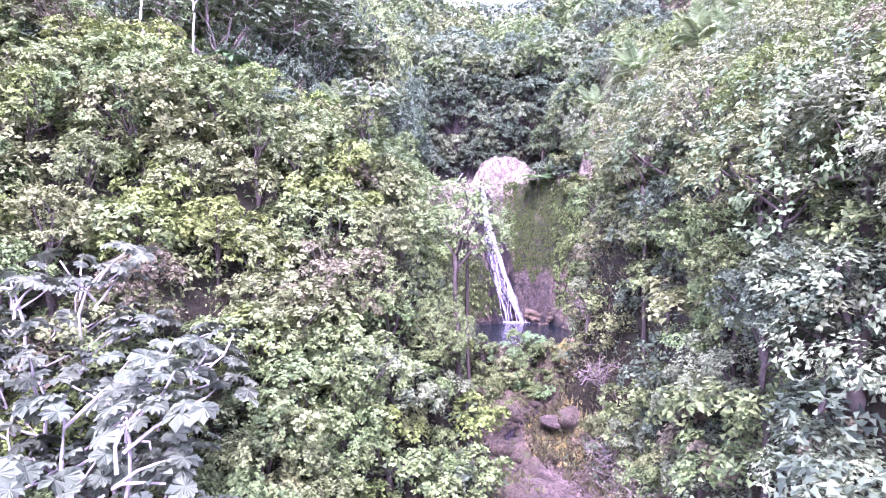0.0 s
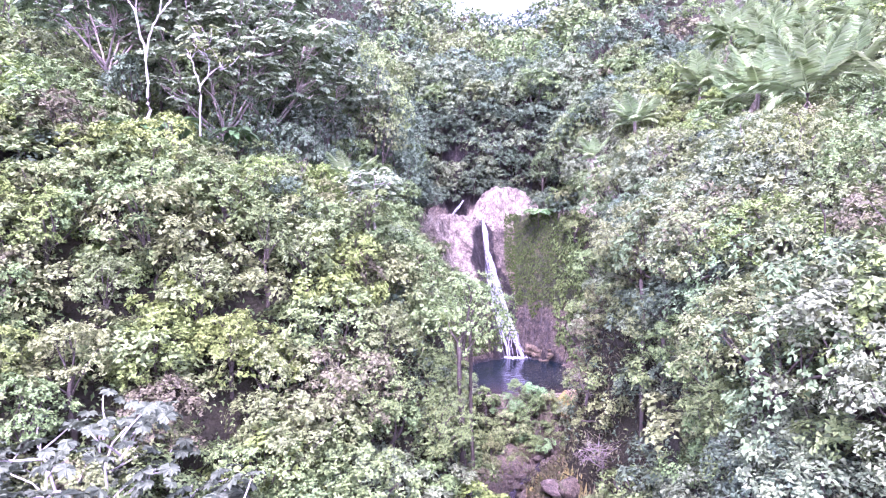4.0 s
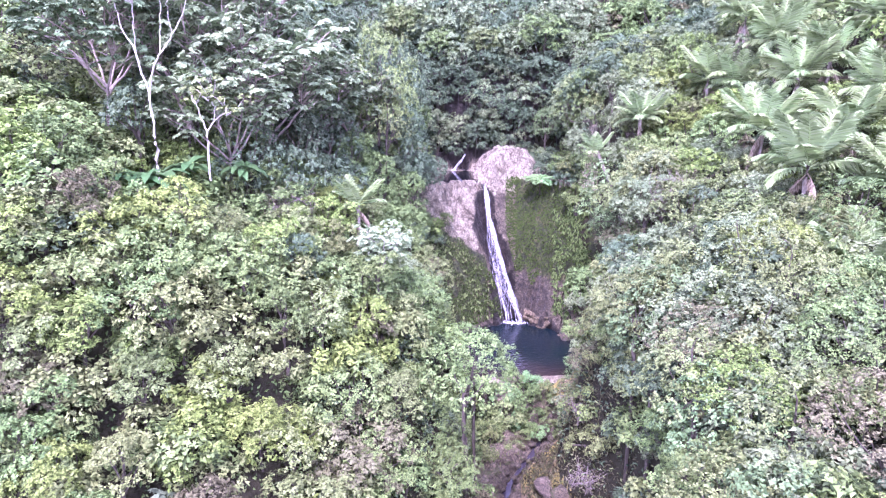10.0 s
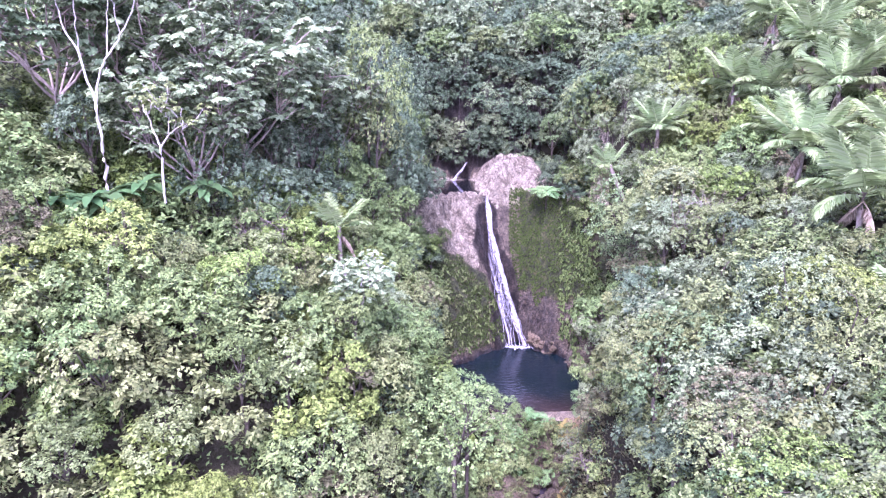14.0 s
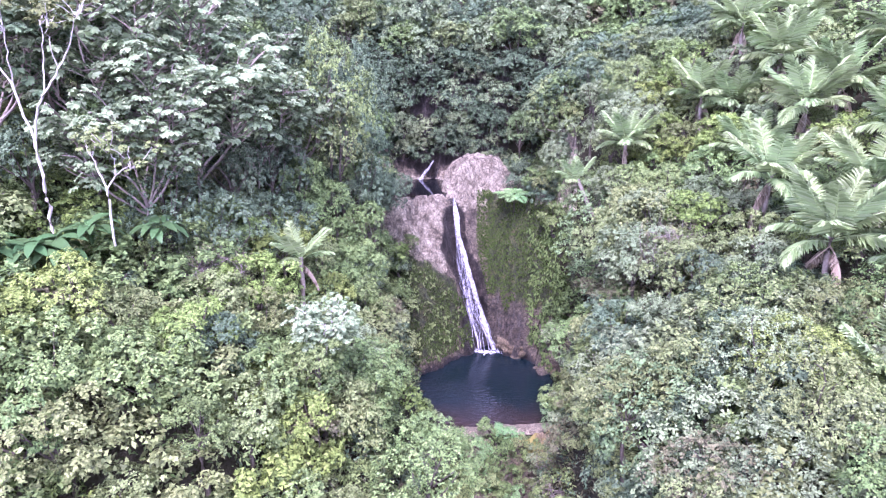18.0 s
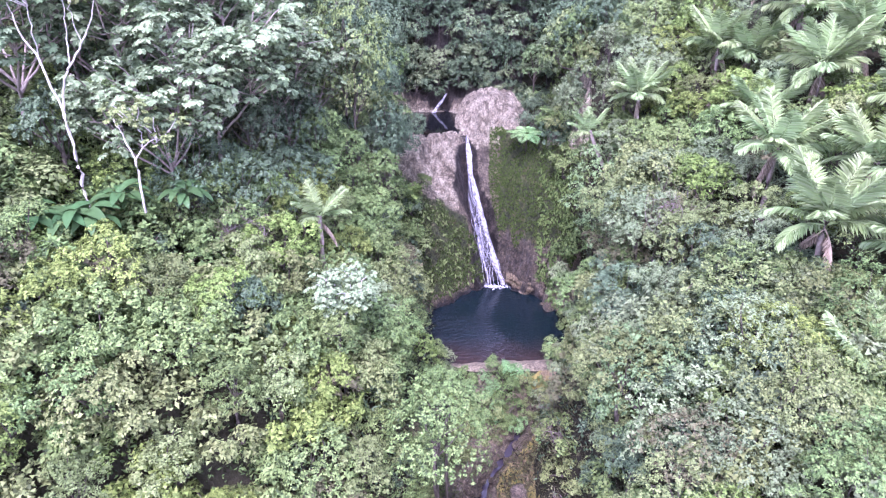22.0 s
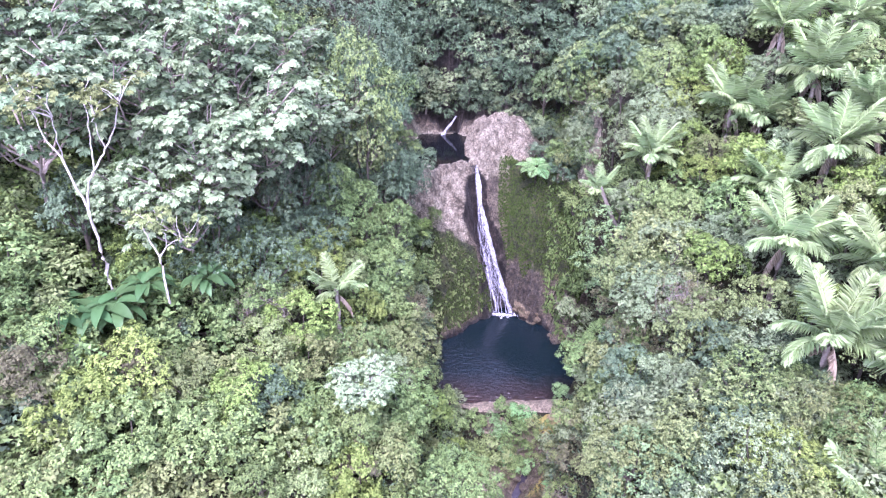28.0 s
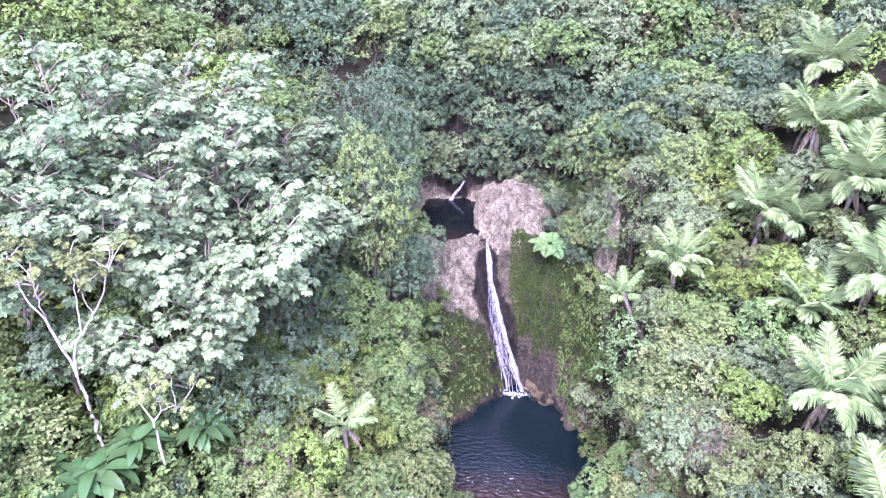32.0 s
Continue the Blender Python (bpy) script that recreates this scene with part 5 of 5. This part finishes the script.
FERN = mesh_from("frond", *fern_frond(2), [LEAF["fern"]])
for x, y, z, s, label in [(1.85, 2.75, 9.85, 1.4, "light green umbrella fern growing out of the rock beside the boulder"), (3.0, -13.6, -1.6, 0.8, "pale fern on the stream bank"), (3.6, -15.4, 0.2, 0.8, "pale fern on the stream bank")]:
    ob = thing("fern", x, y, min(z, at(x, y) + 0.3), label, "fern", "", 15, 1.0)
    h = z - min(z, at(x, y) + 0.3)
    child("stem", mesh_from("stem", *tube([(0, 0, -0.4), (0, 0, h * 0.6), (0, 0, h)], [0.05, 0.045, 0.04], 6), [BARK], True), ob)
    for k in range(10):
        q = child("frond", FERN, ob)
        q.matrix_local = pose(0, 0, h, random.uniform(-6, 14), 0, k * 36 + random.uniform(-9, 9))
        q.scale = (s * random.uniform(0.85, 1.15),) * 3


# ---- moss, hanging plants and grass tufts on the rock ----
def wave(x, z, a, b, c):
    """A soft patchy pattern between -1 and 1."""
    return np.sin(x * a + c + 1.7 * np.sin(z * b * 0.7 + c)) * np.cos(z * b + 1.3 * np.sin(x * a * 0.6 + 2 * c))


def face_plants(name, count, pick, kind, length, label, hang=0.8, seed=1):
    """Leaves that stand off the rock face; pick says at which x and heights they grow."""
    r = np.random.default_rng(seed)
    x, y = r.uniform(-7.5, 5.2, count * 25), r.uniform(-4.5, 6.5, count * 25)
    z = CLIFF_Z[np.round((y + 4.8) / 0.1).astype(int), np.round((x + 8.4) / 0.1).astype(int)]
    ok = np.nonzero(pick(x, z))[0][:count]
    count = len(ok)
    p = np.stack([x[ok], y[ok] - r.uniform(0.0, 0.16, count), z[ok] + r.uniform(0.02, 0.14, count)], 1)
    way = unit(np.stack([r.normal(0, 0.5, count), -0.55 + r.normal(0, 0.4, count), -hang + r.normal(0, 0.5, count)], 1))
    ln = length * r.uniform(0.5, 1.4, count)
    v, f = leaves(p, way, np.tile([0, -0.8, 0.6], (count, 1)), ln, ln * 0.4, 0.2, 0.2)
    return tagged(new(name, mesh_from(name, v.tolist(), f.tolist(), [LEAF[kind]])), label, "plants", kind="stuff")


def pick_right(x, z):
    return (z > 3.2 + 1.1 * wave(x, z, 2.3, 0.6, 1)) & (z < 9.7) & (x > fall_x(z) + 1.0) & (x > -0.6) & (wave(x, z, 3.1, 2.0, 4) > -0.8)


def pick_left(x, z):
    return (z > 0.5) & (z < 6.0 - 0.8 * (x + 4.5) + wave(x, z, 2, 1.4, 2)) & (z < 8) & (x < fall_x(z) - 0.6) & (wave(x, z, 3.3, 2.2, 7) > -0.7)


def pick_foot(x, z):
    return (z > 0.2) & (z < 9.0) & (x > 2.7) & (wave(x, z, 3.0, 2.0, 3) > -0.2)


face_plants("moss_plants", 28000, pick_right, "moss", 0.10, "yellow-green moss and small hanging plants covering the rock face", 1.5, 2)
face_plants("moss_plants", 11000, pick_left, "moss", 0.105, "green and brown moss with small plants on the rock shoulder", 1.2, 3)
face_plants("creepers", 2600, pick_foot, "green", 0.24, "green creepers hanging over the rock at the pool's edge", 0.7, 8)
face_plants("hanging_grass", 700, pick_left, "olive", 0.3, "dry olive grass hanging on the rock shoulder", 0.5, 4)


# ---- sill of the pool, stream bed and boulders ----
def rock_shape(seed, a=(1, 1, 1), rough=0.3, rings=9, segs=14):
    """A worn boulder: a rounded block pushed in and out by noise."""
    v, f = [], []
    for i in range(rings + 1):
        th = math.pi * i / rings
        for k in range(segs):
            ph = 2 * math.pi * k / segs
            d = Vector((math.sin(th) * math.cos(ph), math.sin(th) * math.sin(ph), math.cos(th)))
            q = 1.0 / max(abs(d.x) ** 4 + abs(d.y) ** 4 + abs(d.z) ** 4, 1e-6) ** 0.25
            w = 0.5 + 0.5 * q
            w *= 1 + rough * noise.noise(d * 1.6 + Vector((seed * 3.7, 0, 0))) + rough * 0.5 * noise.noise(d * 4 + Vector((seed, 5, 0)))
            v.append((d.x * w * a[0], d.y * w * a[1], d.z * w * a[2]))
    for i in range(rings):
        for k in range(segs):
            p, q = i * segs + k, i * segs + (k + 1) % segs
            f.append((p, p + segs, q + segs, q))
    return v, f


BOULDERS = [mesh_from("boulder", *rock_shape(s, (1, 0.8, 0.6)), [ROCK_BED], True) for s in range(4)]


def boulder(x, y, s, k, label, turn=0.0, mat=None, z=None, stretch=(1, 1, 1)):
    ob = new("boulder", BOULDERS[k])
    ob.matrix_world = pose(x, y, (at(x, y) if z is None else z) + 0.1 * s, 0, 0, turn)
    ob.scale = tuple(s * q for q in stretch)
    if mat:
        ob.material_slots[0].link = "OBJECT"
        ob.material_slots[0].material = mat
    return tagged(ob, label, "boulder", "boulders in the stream")


# ---- undergrowth on the bare soil of the banks ----
def undergrowth(count, area, kind, length, label, seed):
    r = np.random.default_rng(seed)
    x, y = r.uniform(area[0], area[1], count * 3), r.uniform(area[2], area[3], count * 3)
    ok = (np.abs(x - stream_x(y)) > np.where(y < -11, 1.7, 4.9)) & ~((y > -3.4) & (x > -7.5) & (x < 4.8)) & ~((y > -20) & (y < -11.5) & (x > stream_x(y)) & (x < stream_x(y) + 3.0))
    xy = np.stack([x[ok], y[ok]], 1)[:count]
    count = len(xy)
    z = ground_z(xy[:, 0], xy[:, 1])
    e = 0.3
    nrm = unit(np.stack([ground_z(xy[:, 0] - e, xy[:, 1]) - ground_z(xy[:, 0] + e, xy[:, 1]), ground_z(xy[:, 0], xy[:, 1] - e) - ground_z(xy[:, 0], xy[:, 1] + e), np.full(count, 2 * e)], 1))
    p = np.stack([xy[:, 0], xy[:, 1], z], 1) + nrm * r.uniform(0.05, 0.55, (count, 1))
    way = unit(r.normal(0, 0.8, (count, 3)) + nrm * 0.5 + np.array([0, -0.2, -0.1]))
    ln = length * r.uniform(0.5, 1.5, count)
    v, f = leaves(p, way, unit(nrm + r.normal(0, 0.35, (count, 3))), ln, ln * 0.4)
    return tagged(new("undergrowth", mesh_from("undergrowth", v.tolist(), f.tolist(), [LEAF[kind]])), label, "plants", kind="stuff")


near_banks = (-8, 8, -33, 0)
undergrowth(16000, near_banks, "deep", 0.17, "dark green undergrowth of small leaves covering the gorge banks", 1)
undergrowth(11000, near_banks, "olive", 0.16, "olive-green undergrowth and vines on the gorge banks", 2)
undergrowth(7000, near_banks, "dry", 0.15, "brown dead leaves and dry stalks on the gorge banks", 3)
undergrowth(14000, (-19, -6, -34, 0), "green", 0.17, "green undergrowth between the trees of the slope", 4)
undergrowth(9000, (6, 18, -34, 0), "deep", 0.17, "dark undergrowth between the palms and trees", 5)

r6 = np.random.default_rng(6)
xy = np.stack([r6.uniform(-1.2, 3.6, 3600), r6.uniform(-24, -11, 3600)], 1)
xy = xy[np.abs(xy[:, 0] - stream_x(xy[:, 1]) - 0.2) > r6.uniform(0.5, 1.4, 3600)]
base = np.stack([xy[:, 0], xy[:, 1], ground_z(xy[:, 0], xy[:, 1]) + r6.uniform(0.1, 0.35, len(xy))], 1)
ln = r6.uniform(0.12, 0.32, len(xy))
v, f = leaves(base, unit(r6.normal(0, 0.5, (len(xy), 3)) + np.array([0, -0.2, 0.7])), np.tile([0.0, -0.7, 0.7], (len(xy), 1)), ln, ln * 0.2)
tagged(new("stream_grass", mesh_from("stream_grass", v.tolist(), f.tolist(), [LEAF["olive"]])), "yellow-green grass tufts along the stream bed", "grass", kind="stuff")
xy = np.stack([r6.uniform(0.2, 4.2, 9000), r6.uniform(-23, -11.5, 9000)], 1)
xy = xy[xy[:, 0] > stream_x(xy[:, 1]) + r6.uniform(0.4, 1.2, 9000)]
base = np.stack([xy[:, 0], xy[:, 1], ground_z(xy[:, 0], xy[:, 1]) + r6.uniform(0.1, 0.4, len(xy))], 1)
ln = r6.uniform(0.12, 0.35, len(xy))
v, f = leaves(base, unit(r6.normal(0, 0.5, (len(xy), 3)) + np.array([0, -0.3, 0.6])), np.tile([0.0, -0.7, 0.7], (len(xy), 1)), ln, ln * 0.22)
tagged(new("dry_grass", mesh_from("dry_grass", v.tolist(), f.tolist(), [LEAF["dry"]])), "straw-brown dry grass on the slope beside the stream", "grass", kind="stuff")

SILL = rock_material("rock_sill", [(0.3, (0.2, 0.155, 0.125)), (0.5, (0.36, 0.28, 0.235)), (0.75, (0.48, 0.39, 0.33))], 0.05, 0.6)
v, f = [], []
nx = 60
for i in range(nx + 1):
    t = i / nx
    x = -3.4 + 6.9 * t
    y = -10.0 + 0.9 * t + 0.25 * noise.noise((x * 0.8, 0, 3))
    w = 0.75 + 0.25 * noise.noise((x * 1.1, 4, 0)) + 0.25 * ss(1.8, 2.8, x)
    for k, (dy, dz) in enumerate([(0.75, -0.45), (0.45, 0.02), (0.1, 0.10), (-0.4 * w, 0.12), (-0.75 * w, -0.02), (-1.05 * w, -0.6), (-1.2 * w, -1.6)]):
        v.append((x, y + dy + 0.08 * noise.noise((x * 2, k, 1)), dz + 0.05 * noise.noise((x * 2.3, k * 1.1, 6))))
for i in range(nx):
    for k in range(6):
        a = i * 7 + k
        f.append((a, a + 7, a + 8, a + 1))
tagged(new("rock_sill", mesh_from("rock_sill", v, f, [SILL], True)), "smooth beige rock sill holding back the plunge pool", "rock", kind="structure")

# stream bed, a dense sheet of worn bedrock
bx, by = np.arange(-3.2, 4.6, 0.13), np.arange(-32, -10.6, 0.13)
X, Y = np.meshgrid(bx, by)
Z = ground_z(X, Y) + 0.14
for j in range(len(by)):
    for i in range(len(bx)):
        p = (bx[i], by[j], 0)
        ridge = abs(noise.noise((p[0] * 0.9 + p[1] * 0.35, p[1] * 0.28, 4)))
        Z[j, i] += 0.55 * ridge + 0.3 * noise.noise((p[0] * 1.5, p[1] * 1.1, 2)) + 0.14 * noise.noise((p[0] * 3.6, p[1] * 3.6, 8))
        run = math.exp(-((p[0] - float(stream_x(p[1])) + 0.25 * math.sin(p[1] * 0.9)) / 0.45) ** 2)
        Z[j, i] -= 0.75 * run
which = np.where((X[:-1, :-1] > stream_x(Y[:-1, :-1]) + 0.75), 1, 0)
which = np.where(np.abs(X[:-1, :-1] - stream_x(Y[:-1, :-1])) > 2.5, 2, which)
GRASSY = rock_material("rock_grassy", [(0.36, (0.12, 0.085, 0.06)), (0.5, (0.30, 0.21, 0.15)), (0.66, (0.42, 0.32, 0.25))], 0.62, 0.75, 1.3, (0.30, 0.255, 0.07, 1))
tagged(new("stream_bed", mesh_from("stream_bed", np.stack([X, Y, Z], -1).reshape(-1, 3).tolist(), grid_faces(len(bx), len(by)), [ROCK_BED, GRASSY, SOIL], True, which.reshape(-1).tolist())),
       "worn grey-brown bedrock of the stream below the pool, with grassy brown patches", "rock", kind="structure")
path, widths = [], []
for y in np.arange(-12.3, -32, -0.35):
    x = float(stream_x(y)) - 0.25 * math.sin(y * 0.9)
    path.append((x, y, float(ground_z(x, y)) - 0.2))
    widths.append(max(0.12, 0.34 + 0.1 * math.sin(y * 1.3) + 0.5 * noise.noise((0.0, y * 1.9, 7))))
v, f = [], []
for p, w in zip(path, widths):
    v += [(p[0] - w / 2, p[1], p[2]), (p[0] + w / 2, p[1], p[2])]
for i in range(len(path) - 1):
    f.append((2 * i, 2 * i + 1, 2 * i + 3, 2 * i + 2))
tagged(new("stream_water", mesh_from("stream_water", v, f, [STREAM_WATER], True)), "thin shallow stream glinting over dark bedrock", "water", kind="structure")
for k, (x, y, s) in enumerate([(-0.6, -14.6, 0.4), (1.7, -13.2, 0.35), (-1.2, -16.4, 0.5), (1.2, -16.6, 0.45), (-0.9, -18.4, 0.55), (2.0, -18.9, 0.6), (0.2, -20.6, 0.5), (2.4, -21.4, 0.8), (-0.6, -22.8, 0.7), (1.9, -23.6, 0.6), (0.4, -12.4, 0.35)]):
    boulder(x, y, s, k % 4, "worn grey boulder in the stream bed", k * 47)
r7 = np.random.default_rng(77)
for k in range(70):
    y = r7.uniform(-24, -11.8)
    x = float(stream_x(y)) - 0.25 * math.sin(y * 0.9) + r7.choice([-1, 1]) * r7.uniform(0.08, 0.75)
    boulder(x, y, r7.uniform(0.1, 0.26), k % 4, "small worn stone at the edge of the stream", k * 71, (None, ROCK_BROWN)[k % 2])
SLAB = rock_material("rock_slab", [(0.3, (0.07, 0.052, 0.048)), (0.5, (0.18, 0.135, 0.12)), (0.72, (0.33, 0.26, 0.235))], 0.1, 0.6)
for x, y, s, turn, long_ in [(1.2, -20.2, 0.8, 25, 2.2), (0.5, -22.2, 0.8, 15, 2.0), (1.9, -22.4, 0.9, 35, 1.8), (0.9, -24.6, 0.9, 10, 2.0), (1.6, -17.6, 0.6, 30, 2.0), (-0.4, -24.8, 0.7, -10, 1.8), (2.3, -25.0, 0.9, 20, 1.7)]:
    boulder(x, y, s, int(y * 3) % 4, "smooth tilted slab of mauve-brown bedrock in the stream", turn, SLAB, stretch=(1.0, long_, 0.45))
r8 = np.random.default_rng(88)
for k in range(30):
    t = r8.uniform(0, 1)
    x = 0.9 + 4.3 * t
    y = float(shore_y(x)) + r8.uniform(-0.1, 0.32)
    boulder(x, y, r8.uniform(0.12, 0.34), k % 4, "blocky tan-brown rock at the foot of the cliff by the pool", k * 61, ROCK_TAN, max(float(ground_z(x, y)), -0.1) + r8.uniform(-0.05, 0.12), (1.2, 1.0, 0.9))
boulder(3.55, -3.1, 0.45, 1, "brown rock at the edge of the plunge pool", 30, ROCK_BROWN, 0.05)
boulder(4.5, -3.7, 0.3, 2, "small brown rock breaking the pool's surface", 70, ROCK_BROWN, 0.0)


# ---- bare and half-dead bushes: tangles of thin grey-brown twigs ----
TWIG = bark_material("twig_grey", (0.09, 0.072, 0.064), (0.22, 0.185, 0.165), 12.0)


def bare_bush(x, y, high, wide, label, seed, count=46):
    r = np.random.default_rng(seed)
    bits, tips = [], []
    root = np.array([0, 0, -0.2])
    hub = np.array([0, 0, high * 0.45])
    bits.append(limb(r, root, hub, 0.06, 0.045, 5, 0.05))
    for k in range(count):
        a, e = r.uniform(0, 2 * math.pi), r.uniform(0.15, 1.0)
        end = np.array([math.cos(a) * wide * r.uniform(0.3, 1), math.sin(a) * wide * r.uniform(0.3, 1), high * (0.45 + 0.55 * e)])
        start = hub * r.uniform(0.6, 1.1) if k < 10 or not tips else tips[int(r.integers(0, len(tips)))] * r.uniform(0.7, 0.95)
        bits.append(limb(r, start, end, 0.02 if k < 10 else 0.011, 0.005, 5, 0.13, 4))
        tips.append(end)
    ob = thing("bare_bush", x, y, at(x, y), label, "bush", "bare bushes", 0)
    child("twig_tangle", mesh_from("twig_tangle", *join(*bits), [TWIG], True), ob)
    tips = np.repeat(np.array(tips), 9, 0)
    n = len(tips)
    v, f = slips(tips + r.normal(0, 0.16, (n, 3)), unit(r.normal(0, 1, (n, 3)) + np.array([0, 0, -0.4])), unit(r.normal(0, 0.5, (n, 3)) + np.array([0, 0, 1])), r.uniform(0.07, 0.16, n), r.uniform(0.04, 0.07, n))
    child("withered_leaf", mesh_from("withered_leaf", v.tolist(), f.tolist(), [LEAF["dry"]]), ob, "small withered brown leaves")["kind"] = "stuff"
    return ob


for k, (x, y, h, w) in enumerate([(3.0, -27.0, 2.4, 1.2), (3.1, -25.0, 2.2, 1.2), (6.7, -16.6, 3.4, 1.3), (6.2, -15.2, 3.0, 1.2), (-9.8, -17.4, 3.2, 1.2), (-11.0, -16.6, 3.0, 1.2), (2.6, -18.4, 1.7, 1.2), (2.9, -20.4, 1.9, 1.2), (2.7, -15.4, 1.4, 1.0), (-2.0, -17.4, 1.3, 0.9), (2.9, -22.6, 2.2, 1.2)]):
    bare_bush(x, y, h, w, "tangled half-dead bush of thin grey-brown twigs", 90 + k)
